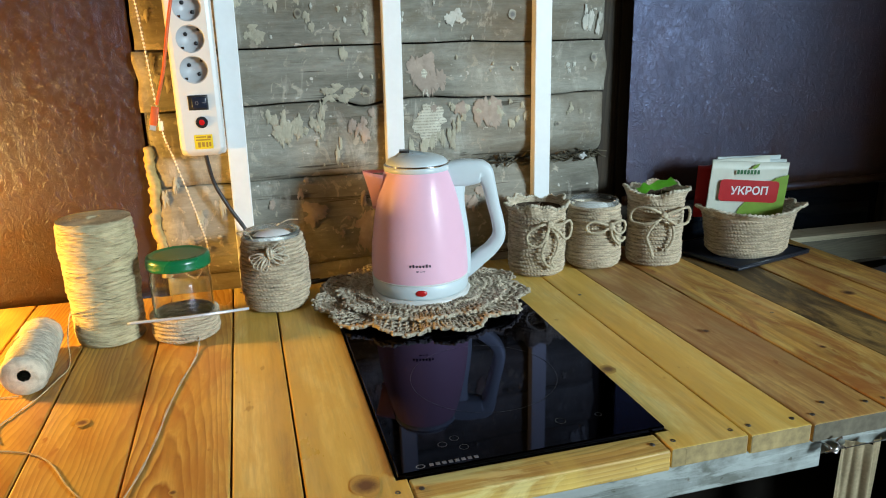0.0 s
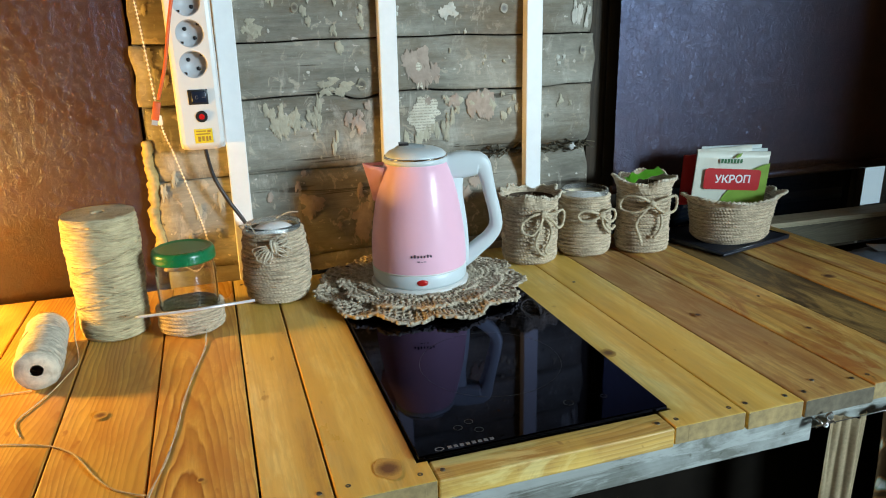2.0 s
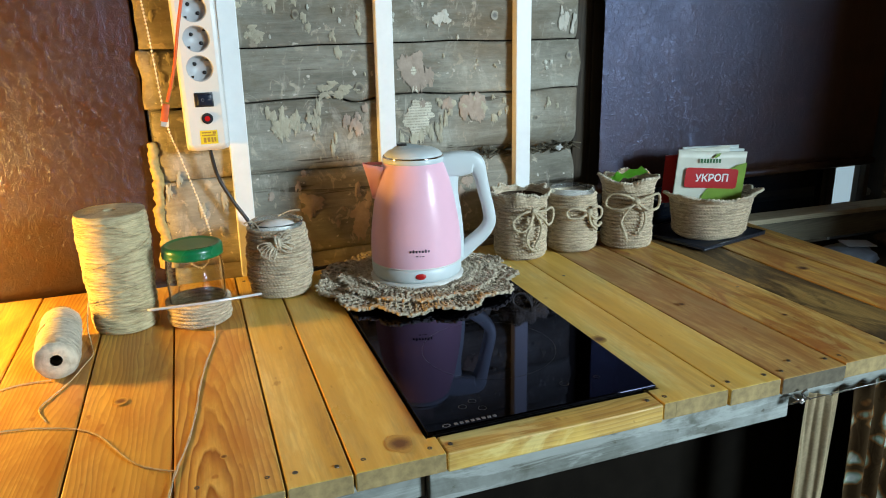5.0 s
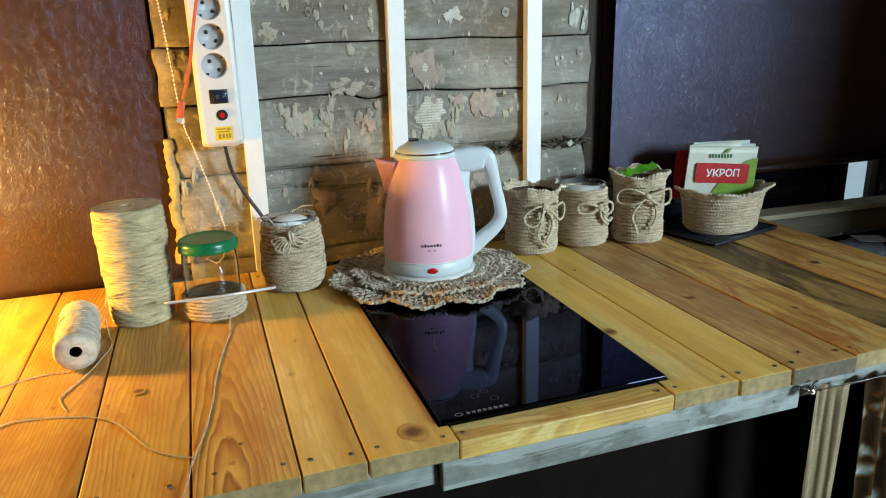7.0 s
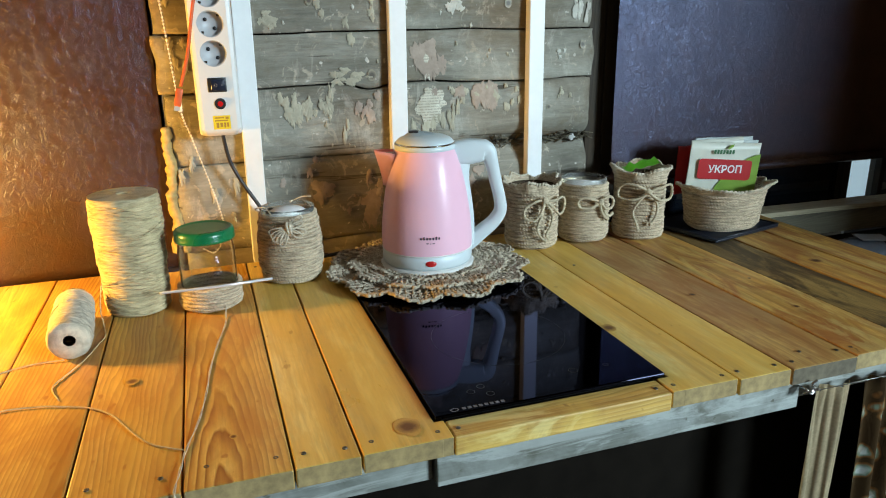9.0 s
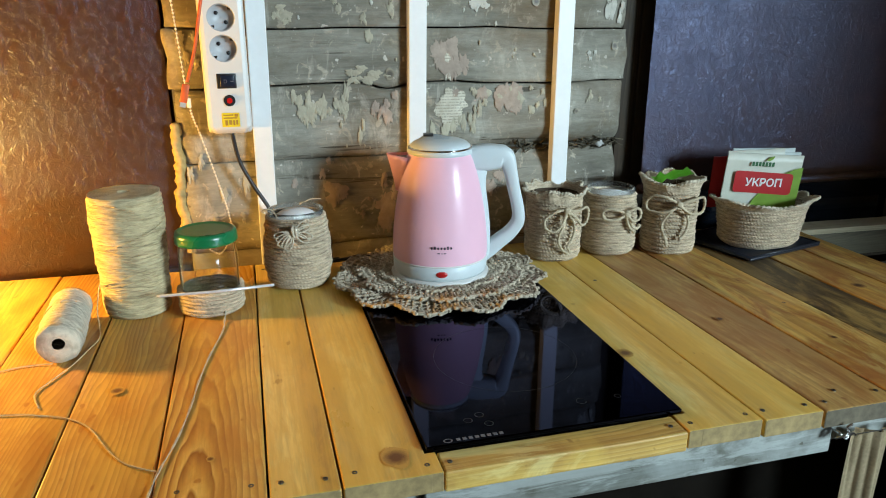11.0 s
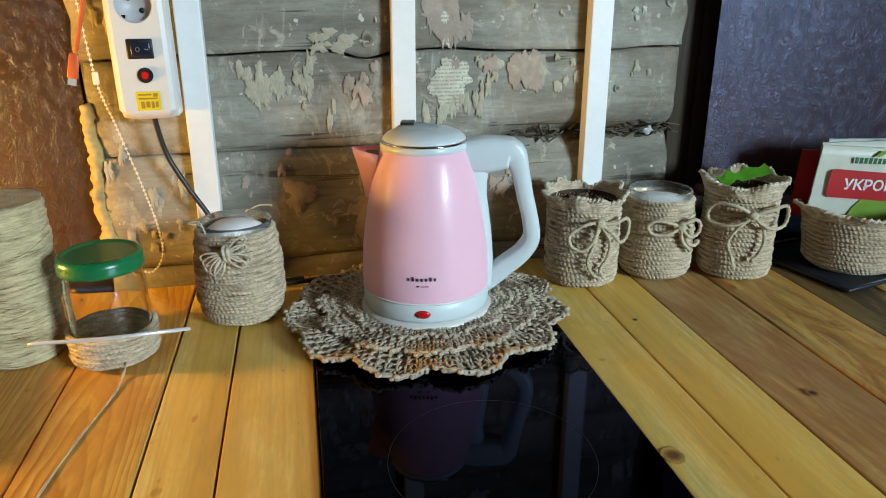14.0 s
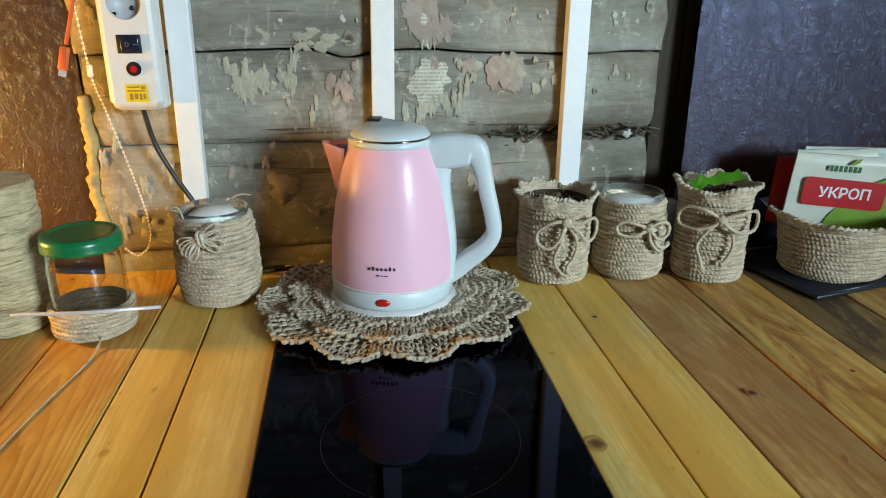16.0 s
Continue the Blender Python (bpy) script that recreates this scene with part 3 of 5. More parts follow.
for d in ((-0.50, -0.45, 0, 1.05), (0.45, 0.50, 0, 1.05), (-0.45, 0.45, 0, 0.05), (-0.45, 0.45, 1.0, 1.05)):
    box(wf, d[0], d[1], -0.05, 0, d[2], d[3])
part("window_frame", wf, BATTEN, win, smooth=False)


def seam(x, k):
    """How far the joint number k runs up or down along x."""
    return 0.006 * noise.noise((x * 2.2 + 7 * k, 3.1 * k, 0)) + 0.003 * noise.noise((x * 9 + 5 * k, 1.7 * k, 2))


def crack(x):
    """The long open crack, which dips beside a knot."""
    return 0.004 * math.sin(x * 9) - 0.013 * math.exp(-((x - 0.20) / 0.03) ** 2) + 0.003 * noise.noise((x * 14, 8, 0))


def roll(x, k):
    """The joint above the lowest seen log gapes only towards its right end."""
    if k not in (1, 2):
        return 1.0
    t = min(max((x - 0.30) / 0.14, 0.0), 1.0)
    return 0.10 + 0.90 * t * t * (3 - 2 * t)


def log_mesh(x0, x1, z0, z1, k, low=0.006, high=0.006, bulge=0.006, gap=0.0015, end_round=0.012, steps=14, fn0=None, fn1=None):
    """One hewn log: a slightly convex face, its edges rolled back by low and high, with ragged relief."""
    nx = max(10, int((x1 - x0) / 0.008))
    rows = []
    for j in range(steps + 1):
        s = j / steps
        row = []
        for i in range(nx + 1):
            x = x0 + (x1 - x0) * i / nx
            lo = z0 + (fn0(x) if fn0 else seam(x, k)) + gap
            hi = z1 + (fn1(x) if fn1 else seam(x, k + 1)) - gap
            z = lo + (hi - lo) * s
            y = WALL - bulge * math.sin(math.pi * s)
            y += low * (roll(x, k) if k == 2 else 1) * max(0, 1 - s / 0.34) ** 2 + high * roll(x, k) * max(0, 1 - (1 - s) / 0.34) ** 2
            e = min(x - x0, x1 - x) / 0.03
            y += end_round * max(0, 1 - e) ** 2
            y += 0.0030 * noise.noise((x * 5, z * 18, k)) + 0.0016 * noise.noise((x * 22, z * 60, k + 9))
            x += max(0, 1 - e) * 0.005 * noise.noise((z * 26, k * 0.3, 5))
            row.append((x, y, z))
        rows.append(row)
    back = [[(p[0], WALL + 0.14, p[2]) for p in row] for row in (rows[-1], rows[0])]
    bm = bmesh.new()
    grid_mesh(bm, rows + back, close_v=True)
    for i in (0, nx):
        bm.verts.ensure_lookup_table()
        loop = [bm.verts[r * (nx + 1) + i] for r in range(steps + 3)]
        bm.faces.new(loop)
    return bm


logs = thing("wall_north", pose(0, 0, 0), "old hewn log wall with torn paper scraps and moss", "wall", kind="structure")
EDGE_L, EDGE_R = -0.158, 0.662
LOGS = [(0.62, 0.925, 0.012, 0.006, 0.012, None, None), (0.925, 1.083, 0.006, 0.022, 0.004, None, None), (1.083, 1.207, 0.030, 0.002, 0.001, None, crack),
        (1.207, 1.303, 0.0015, 0.0015, 0.0, crack, None), (1.303, 1.392, 0.0015, 0.002, 0.001, None, None), (1.392, 1.56, 0.003, 0.01, 0.002, None, None),
        (1.56, 1.74, 0.01, 0.01, 0.004, None, None), (1.74, 1.92, 0.01, 0.01, 0.004, None, None)]
for k, (z0, z1, low, high, bulge, f0, f1) in enumerate(LOGS):
    part("log", log_mesh(EDGE_L + (0.004 * (k % 3)), EDGE_R - 0.004 * ((k * 2) % 3), z0, z1, k, low, high, bulge, 0.0022 if k in (2, 3) else 0.0006, fn0=f0, fn1=f1), LOG, logs)
part("log", log_mesh(-1.6, 1.688, 0.0, 0.62, 20, steps=8), LOG, logs)
part("log", log_mesh(-1.6, 1.688, 1.92, 2.35, 21, steps=8), LOG, logs)
for k in range(9):
    z0 = 0.62 + k * 1.30 / 9
    part("log", log_mesh(1.535, 1.688, z0, z0 + 1.30 / 9, 30 + k, 0.02, 0.02, 0.014), LOG, logs)
    part("log", log_mesh(-1.6, -1.25, z0, z0 + 1.30 / 9, 50 + k, 0.02, 0.02, 0.014, steps=6), LOG, logs)
part("backing", boxed(EDGE_L + 0.004, EDGE_L + 0.05, WALL + 0.016, WALL + 0.13, 0.66, 1.9), LOG, logs, smooth=False)
# dark backing behind the joints, and moss pushed into the open one
part("backing", boxed(EDGE_L + 0.01, EDGE_R - 0.01, WALL + 0.05, WALL + 0.13, 0.65, 1.9), DARKWOOD, logs, smooth=False)
rnd = random.Random(4)
bm = bmesh.new()
for k in range(64):
    x = rnd.uniform(0.40, 0.655)
    p = Vector((x, WALL + rnd.uniform(0.010, 0.022), 1.084 + seam(x, 2) + rnd.gauss(0, 0.0035)))
    tube(bm, [p, p + Vector((rnd.gauss(0, 0.008), -rnd.uniform(0.002, 0.008), rnd.gauss(0, 0.005))), p + Vector((rnd.gauss(0, 0.014), -rnd.uniform(0, 0.006), rnd.gauss(0, 0.007)))], 0.0013, 4)
tagged(part("moss", bm, MOSS, logs, "dry moss caulking in the log joint"), kind="stuff")

def face_y(x, z):
    """Where the log face stands at x, z (a little proud of it)."""
    for k, (z0, z1, low, high, bulge, f0, f1) in enumerate(LOGS):
        if z0 <= z < z1:
            s = (z - z0) / (z1 - z0)
            y = WALL - bulge * math.sin(math.pi * s) + low * (roll(x, k) if k == 2 else 1) * max(0, 1 - s / 0.34) ** 2 + high * roll(x, k) * max(0, 1 - (1 - s) / 0.34) ** 2
            y += 0.0030 * noise.noise((x * 5, z * 18, k)) + 0.0016 * noise.noise((x * 22, z * 60, k + 9))
            return y - 0.0012
    return WALL - 0.002


def scrap(x, z, w, h, seed, mat):
    """A torn scrap of paper pasted on the logs, ragged, longer downwards."""
    r = random.Random(seed)
    n = 64
    bm = bmesh.new()
    ring = []
    for k in range(n):
        a = 2 * math.pi * k / n
        ca, sa = math.cos(a), math.sin(a)
        q = 0.80 + 0.50 * noise.noise((1.5 * ca + seed * 90, 1.5 * sa, seed * 40)) + r.uniform(-0.06, 0.06) + 0.16 * noise.noise((5 * ca + seed * 33, 5 * sa, seed * 12))
        drip = 1 + (0.75 * noise.noise((ca * 6 + seed * 60, seed * 30, 1)) if sa < 0 else 0.2 * noise.noise((ca * 6 + seed * 20, seed, 2)))
        px, pz = x + w * q * ca, z + h * q * drip * sa
        ring.append((px, face_y(px, pz) - 0.0011 * seed, pz))
    inner = [(x + (p[0] - x) * 0.5, face_y(x + (p[0] - x) * 0.5, z + (p[2] - z) * 0.5) - 0.0008 - 0.0011 * seed, z + (p[2] - z) * 0.5) for p in ring]
    vs = grid_mesh(bm, [ring, inner], close_u=True)
    bm.faces.new(vs[1])
    part("paper_scrap", bm, mat, logs)


CLUSTERS = [  # x, z, spread x, spread z, how many, width, height, which paper
    (0.075, 1.172, 0.032, 0.020, 14, 0.009, 0.016, 0), (0.25, 1.10, 0.2, 0.012, 6, 0.003, 0.006, 0), (0.30, 1.26, 0.22, 0.03, 10, 0.0022, 0.005, 0), (0.30, 1.35, 0.22, 0.03, 10, 0.0025, 0.005, 2), (0.195, 0.985, 0.010, 0.022, 4, 0.018, 0.030, 1), (0.105, 1.015, 0.014, 0.010, 3, 0.020, 0.016, 1), (0.312, 1.160, 0.004, 0.008, 2, 0.030, 0.036, 3), (0.322, 1.232, 0.006, 0.006, 2, 0.026, 0.024, 1), (0.312, 1.250, 0.003, 0.008, 2, 0.013, 0.034, 3), (0.135, 1.160, 0.020, 0.020, 8, 0.005, 0.016, 0), (0.150, 1.118, 0.004, 0.006, 2, 0.003, 0.014, 0),
    (0.195, 1.165, 0.020, 0.022, 8, 0.008, 0.012, 1), (0.170, 1.224, 0.045, 0.006, 9, 0.012, 0.007, 0), (0.16, 1.335, 0.06, 0.03, 8, 0.006, 0.010, 0),
    (0.035, 1.33, 0.02, 0.02, 6, 0.010, 0.008, 0), (0.320, 1.160, 0.020, 0.022, 5, 0.020, 0.026, 3), (0.330, 1.248, 0.022, 0.018, 4, 0.020, 0.024, 1), (0.345, 1.185, 0.02, 0.01, 3, 0.016, 0.02, 1),
    (0.315, 1.245, 0.008, 0.030, 3, 0.010, 0.016, 3), (0.355, 1.140, 0.025, 0.014, 9, 0.005, 0.016, 0), (0.300, 1.13, 0.015, 0.015, 5, 0.006, 0.018, 0),
    (0.420, 1.178, 0.022, 0.014, 6, 0.013, 0.020, 1), (0.455, 1.170, 0.028, 0.015, 8, 0.007, 0.010, 0), (0.400, 1.190, 0.04, 0.010, 8, 0.006, 0.007, 0),
    (0.362, 1.340, 0.010, 0.010, 5, 0.012, 0.010, 2), (0.340, 1.395, 0.02, 0.01, 4, 0.010, 0.014, 2), (0.615, 1.328, 0.018, 0.014, 8, 0.006, 0.016, 2),
    (0.600, 1.385, 0.03, 0.006, 5, 0.016, 0.006, 0), (0.455, 1.400, 0.03, 0.008, 5, 0.018, 0.008, 2), (0.585, 1.252, 0.006, 0.006, 3, 0.004, 0.005, 2),
    (0.600, 1.165, 0.04, 0.02, 6, 0.004, 0.006, 0), (0.10, 1.39, 0.09, 0.015, 8, 0.012, 0.012, 0), (0.24, 1.37, 0.02, 0.02, 3, 0.006, 0.012, 2),
    (-0.09, 1.06, 0.035, 0.05, 5, 0.006, 0.016, 0), (-0.07, 0.985, 0.04, 0.02, 7, 0.007, 0.011, 0), (-0.115, 1.30, 0.02, 0.08, 7, 0.007, 0.014, 0),
    (0.09, 1.03, 0.05, 0.03, 4, 0.007, 0.011, 1), (0.205, 1.02, 0.014, 0.03, 5, 0.008, 0.014, 1), (0.16, 0.99, 0.03, 0.02, 4, 0.006, 0.009, 1),
    (0.40, 1.02, 0.02, 0.02, 3, 0.012, 0.012, 1),
]
rnd = random.Random(12)
for x, z, sx, sz, count, w, h, which in CLUSTERS:
    for c in range(count):
        k = rnd.uniform(0.6, 1.25)
        scrap(x + rnd.gauss(0, sx * 0.7), z + rnd.gauss(0, sz * 0.7), w * k, h * k, rnd.random(), NEWS if which == 3 else SCRAPS[which])

# a crumpled shred of foil caught in the moss
bm = bmesh.new()
bmesh.ops.create_icosphere(bm, subdivisions=2, radius=0.008)
for v in bm.verts:
    v.co *= 1 + 0.9 * noise.noise(v.co * 260)
    v.co.z *= 0.7
ob = finish("foil_shred", bm, plain("pale_foil", (0.8, 0.8, 0.78), 0.3, 0.3, grain=0.1), False)
ob.location = (0.618, 1.240, 1.086)
tagged(ob, "crumpled pale foil shred stuck in the log joint", "foil")

# window recesses to both sides of the log pier: posts, dark panes, sills
structure("trim", boxed(0.664, 0.700, 1.262, 1.36, 0.62, 1.92), DARKWOOD, "dark old window post beside the logs")
structure("trim", boxed(1.5325, 1.5345, 1.228, 1.36, 0.62, 1.92), DARKWOOD, "dark old window post beside the logs")
structure("trim", boxed(-1.25, EDGE_L - 0.002, 1.34, 1.40, 0.62, 1.92), DARKWOOD, "dark boards closing the window recess")
w2 = thing("window_2", pose(1.09, 1.275, 0.80), "dark glazed window with a pale strip, half hidden by a blind", "window", kind="structure")
for x0, x1, z0, z1 in ((0.298, 0.318, 0.0, 1.1), (0.418, 0.432, 0.0, 1.1), (-0.386, -0.352, 0.0, 1.1), (-0.352, 0.298, 0.0, 0.05), (0.318, 0.418, 0.0, 0.05)):
    part("window_frame", boxed(x0, x1, -0.015, 0.02, z0, z1), DARKWOOD, w2, smooth=False)
part("pane", boxed(-0.352, 0.298, 0.004, 0.010, 0.05, 1.1), DARKGLASS, w2, smooth=False)
pale = part("pane", boxed(0.318, 0.418, 0.000, 0.004, 0.05, 1.1), GLASS, w2, smooth=False)
pale.visible_shadow = False
# emission added close behind the pane so that a white strip looks bright
GLOW_SHEET, gn, gl, gb = material("glowing_sheet", 1.0)
gb.inputs["Base Color"].default_value = (0.3, 0.36, 0.4, 1)
gb.inputs["Emission Color"].default_value = (0.50, 0.68, 0.80, 1)
gb.inputs["Emission Strength"].default_value = 0.75
structure("backdrop", boxed(1.35, 1.53, 1.31, 1.318, 0.865, 1.95), GLOW_SHEET, "added glowing sheet behind the pane that brightens the pale strip")
structure("sill", boxed(0.70, 1.482, 1.228, 1.26, 0.82, 0.845), DARKWOOD, "dark window sill board")

# yellow mounting foam along the broken left end of the logs
bm = bmesh.new()
pts = [(EDGE_L + 0.003 + 0.006 * noise.noise((z * 19, 1, 0)) + 0.003 * noise.noise((z * 55, 3, 0)), 1.241 + 0.004 * noise.noise((z * 22, 7, 0)), z) for z in np.linspace(0.93, 1.150, 70)]
tube(bm, pts, lambda s: max(0.0012, 0.0125 - 0.005 * s + 0.0045 * noise.noise((s * 9, 4, 4)) + 0.0025 * noise.noise((s * 33, 2, 4))), 10)
for v in bm.verts:
    v.co += Vector((noise.noise(v.co * 120), noise.noise(v.co * 120 + Vector((5, 5, 5))), 0)) * 0.0035
foam = tagged(finish("foam_bead", bm, FOAM), "bulging yellow mounting foam along the log ends", "foam")

# ---------------------------------------------------------------- battens on the wall
def batten(x, lean=0.0):
    bm = boxed(-0.0155, 0.0155, -0.010, 0.010, 0, 1.0, bevel=0.0015)
    ob = thing("batten", pose(x, 1.219, 0.903, 0, lean, 0), "white painted wooden batten nailed upright to the logs", "batten", "white battens")
    part("strip", bm, BATTEN, ob, smooth=False)


batten(-0.018, 0.6)
batten(0.2465, 0.6)
batten(0.5225)

# ---------------------------------------------------------------- roller blinds
def blind(x0, x1, z0, z1, y, label, seed):
    ob = thing("roller_blind", pose((x0 + x1) / 2, y, z0), label, "roller blind", "brown blinds")
    w = (x1 - x0) / 2
    rows = []
    for j in range(31):
        z = (z1 - z0) * j / 30
        rows.append([(w * (2 * i / 40 - 1), 0.0025 * noise.noise((i * 0.12 + seed, z * 3, 0)), z) for i in range(41)])
    rows += [[(p[0], p[1] + 0.0012, p[2]) for p in row] for row in reversed(rows)]
    bm = bmesh.new()
    grid_mesh(bm, rows, close_v=True)
    part("fabric", bm, BLIND, ob)
    bm = bmesh.new()
    tube(bm, [(-w - 0.003, 0.001, 0.004), (w + 0.003, 0.001, 0.004)], 0.0095, 14)
    part("bottom_bar", bm, BLIND, ob, "bar hemmed into the blind's foot")
    bm = bmesh.new()
    tube(bm, [(-w - 0.02, 0.012, z1 - z0), (w + 0.02, 0.012, z1 - z0)], 0.02, 16)
    part("roller", bm, BLIND, ob)


blind(-1.22, -0.1605, 0.885, 1.86, 1.256, "brown embossed blind pulled down, lit warm by a bulb", 1)
blind(0.705, 1.475, 0.988, 1.86, 1.222, "brown embossed blind half down over a dark window", 7)


def bead_chain(points, label, connector=None):
    pts = smooth_path(points, 40)
    ob = thing("bead_chain", pose(0, 0, 0), label, "blind chain")
    bm = bmesh.new()
    tube(bm, pts[::6], 0.0005, 4)
    part("cord", bm, BEADS, ob)
    bm, run, last = bmesh.new(), 0.0, pts[0]
    for p in pts:
        run += (p - last).length
        last = p
        if run >= 0.0046:
            bmesh.ops.create_icosphere(bm, subdivisions=1, radius=0.0021, matrix=Matrix.Translation(p))
            run = 0.0
    tagged(part("bead", bm, BEADS, ob), kind="stuff")
    if connector:
        x, y, z = connector
        bm = boxed(x - 0.0035, x + 0.0035, y - 0.003, y + 0.003, z - 0.008, z + 0.008, bevel=0.002)
        part("connector", bm, BEADS, ob)


bead_chain([(-0.150, 1.20, 1.80), (-0.146, 1.198, 1.55), (-0.141, 1.195, 1.402), (-0.135, 1.195, 1.317), (-0.1265, 1.197, 1.187), (-0.113, 1.195, 1.134), (-0.092, 1.192, 1.054), (-0.079, 1.190, 0.992),
            (-0.080, 1.190, 0.955), (-0.098, 1.192, 0.935), (-0.120, 1.200, 0.945)], "ivory bead chain hanging down the log wall", (-0.1262, 1.197, 1.187))
bead_chain([(1.560, 1.19, 1.80), (1.556, 1.19, 1.20), (1.535, 1.188, 0.98), (1.522, 1.187, 0.88), (1.535, 1.186, 0.845), (1.558, 1.186, 0.862), (1.570, 1.188, 1.0), (1.575, 1.19, 1.8)], "ivory bead chain hanging beside the dark blind")

# ---------------------------------------------------------------- worktop
top = thing("worktop", pose(0, 0, 0), "varnished plank worktop screwed to a grey frame", "worktop")
SEAMS = [-0.80, -0.69, -0.58, -0.468, -0.361, -0.253, -0.150, -0.047, 0.020]


def plank(x0, x1, y0, y1, mat, tilt=0.0, thick=0.022, notch=None):
    """One board with softened edges; its own origin, so that its grain is its own."""
    gap = 0.0011
    bm = boxed(-(x1 - x0) / 2 + gap, (x1 - x0) / 2 - gap, 0, y1 - y0, -thick, 0, bevel=0.0016, segs=2)
    if notch:
        # the front end runs on in front of the cooktop
        box(bm, notch[0] - (x0 + x1) / 2, notch[1] - (x0 + x1) / 2, 0.0002, notch[2], -thick + 0.0002, -0.0001, bevel=0.0010)
    ob = part("plank", bm, mat, top, smooth=False)
    ob.location = ((x0 + x1) / 2, y0, T + tilt)
    ob.data.materials.append(END_GREY if mat in (PINE_RED, PINE_DARK) else END)
    for f in ob.data.polygons:
        if f.normal.y < -0.9:
            f.material_index = 1
    return ob


front = [0.552, 0.549, 0.553, 0.551, 0.548, 0.551, 0.549, 0.550, 0.550]
for k, (a, b_) in enumerate(zip(SEAMS, SEAMS[1:])):
    plank(a, b_, front[k], 1.224 if k > 4 else 1.246, {6: PINE_ARCH, 5: PINE_LINE, 7: PINE_PALE}.get(k, PINE), -0.0006 * (k % 3))
# the board beside the cooktop is notched by it: a long strip and the end at the front
plank(0.020, 0.1075, 0.550, 1.224, PINE_PALE, notch=(0.100, 0.1170, 0.0355))
plank(0.1075, 0.40, 1.108, 1.224, PINE_PALE)
plank(0.400, 0.478, 0.551, 1.224, PINE_PALE, notch=(0.3860, 0.408, 0.0345))
plank(0.478, 0.556, 0.549, 1.224, PINE_PALE, -0.0004)
plank(0.556, 0.660, 0.548, 1.222, PINE_RED, -0.001)
plank(0.660, 0.768, 0.551, 1.222, PINE_WORN)
plank(0.768, 0.866, 0.556, 1.222, PINE_DARK, -0.0015)
plank(0.866, 0.957, 0.552, 1.222, PINE_WORN)
plank(0.957, 1.040, 0.552, 1.222, PINE_WORN, 0.001)
bm = boxed(0.1185, 0.3845, 0.5505, 0.5855, T - 0.024, T - 0.001, bevel=0.002)
part("front_strip", bm, FRONT_X, top, "pale pine strip in front of the cooktop", smooth=False)


def rail(x0, x1, y0, y1, z0, z1, mat=None):
    ob = part("frame_rail", boxed(-(x1 - x0) / 2, (x1 - x0) / 2, 0, y1 - y0, 0, z1 - z0, bevel=0.0015), mat or GREY_X, top, smooth=False)
    ob.location = ((x0 + x1) / 2, y0, z0)


rail(0.100, 0.580, 0.557, 0.585, 0.838, 0.8765)
rail(-0.16, 0.098, 0.567, 0.59, 0.842, 0.8765)
rail(-0.80, -0.165, 0.562, 0.59, 0.838, 0.8765)
rail(0.582, 1.04, 0.566, 0.592, 0.846, 0.8765)
rail(-0.80, 1.04, 1.17, 1.20, 0.80, 0.876)
for x in (-0.78, 1.0):
    for y in (0.70, 1.12):
        part("leg", boxed(x - 0.025, x + 0.025, y, y + 0.05, 0, 0.876, bevel=0.002), DARKWOOD, top, smooth=False)

# screws near the front ends of the boards
screw = None
SCREWS = [(-0.128, 0.585), (-0.062, 0.577), (-0.035, 0.575), (0.006, 0.570), (0.034, 0.572), (0.104, 0.566), (0.127, 0.566), (0.372, 0.566), (0.396, 0.566), (0.465, 0.566), (0.489, 0.568),
          (0.543, 0.566), (0.570, 0.566), (0.600, 0.585), (0.648, 0.572), (0.672, 0.572), (0.755, 0.578), (-0.17, 0.58), (-0.235, 0.585),
          (0.500, 0.995), (0.418, 1.15), (-0.033, 1.195), (-0.20, 1.20), (0.735, 0.83)]
for x, y in SCREWS:
    if screw is None:
        bm = bmesh.new()
        lathe([(0.0029, 0.0), (0.0027, 0.0006), (0.0014, 0.0007), (0.0009, 0.0002)], 14, bm, cap_top=True)
        ob = part("screw_head", bm, STEEL, top)
        screw = ob.data
    else:
        ob = new("screw_head", screw)
        ob.parent = top
    ob.location = (x, y, T - 0.0004)
# knots in the boards
def knot_material(name, core, rim):
    m, n, l, b = material(name, 0.5)
    tc, g = n.new("ShaderNodeTexCoord"), n.new("ShaderNodeTexGradient")
    g.gradient_type = "SPHERICAL"
    l.new(tc.outputs["Object"], g.inputs["Vector"])
    rough = noise_tex(n, l, tc.outputs["Object"], 3.0, 4, 0.6, 1.0)
    add = n.new("ShaderNodeMath")
    add.operation = "MULTIPLY_ADD"
    add.inputs[1].default_value = 0.45
    l.new(rough, add.inputs[0])
    l.new(g.outputs["Fac"], add.inputs[2])
    mid = tuple(0.5 * (p + q) for p, q in zip(core, rim))
    l.new(ramp(n, l, add.outputs[0], [(0.28, rim), (0.5, mid), (0.85, core)]), b.inputs["Base Color"])
    return m


KNOT = knot_material("knot_wood", (0.17, 0.07, 0.022), (0.58, 0.34, 0.075))
KNOT_DARK = knot_material("dark_knot_wood", (0.07, 0.03, 0.015), (0.38, 0.19, 0.06))


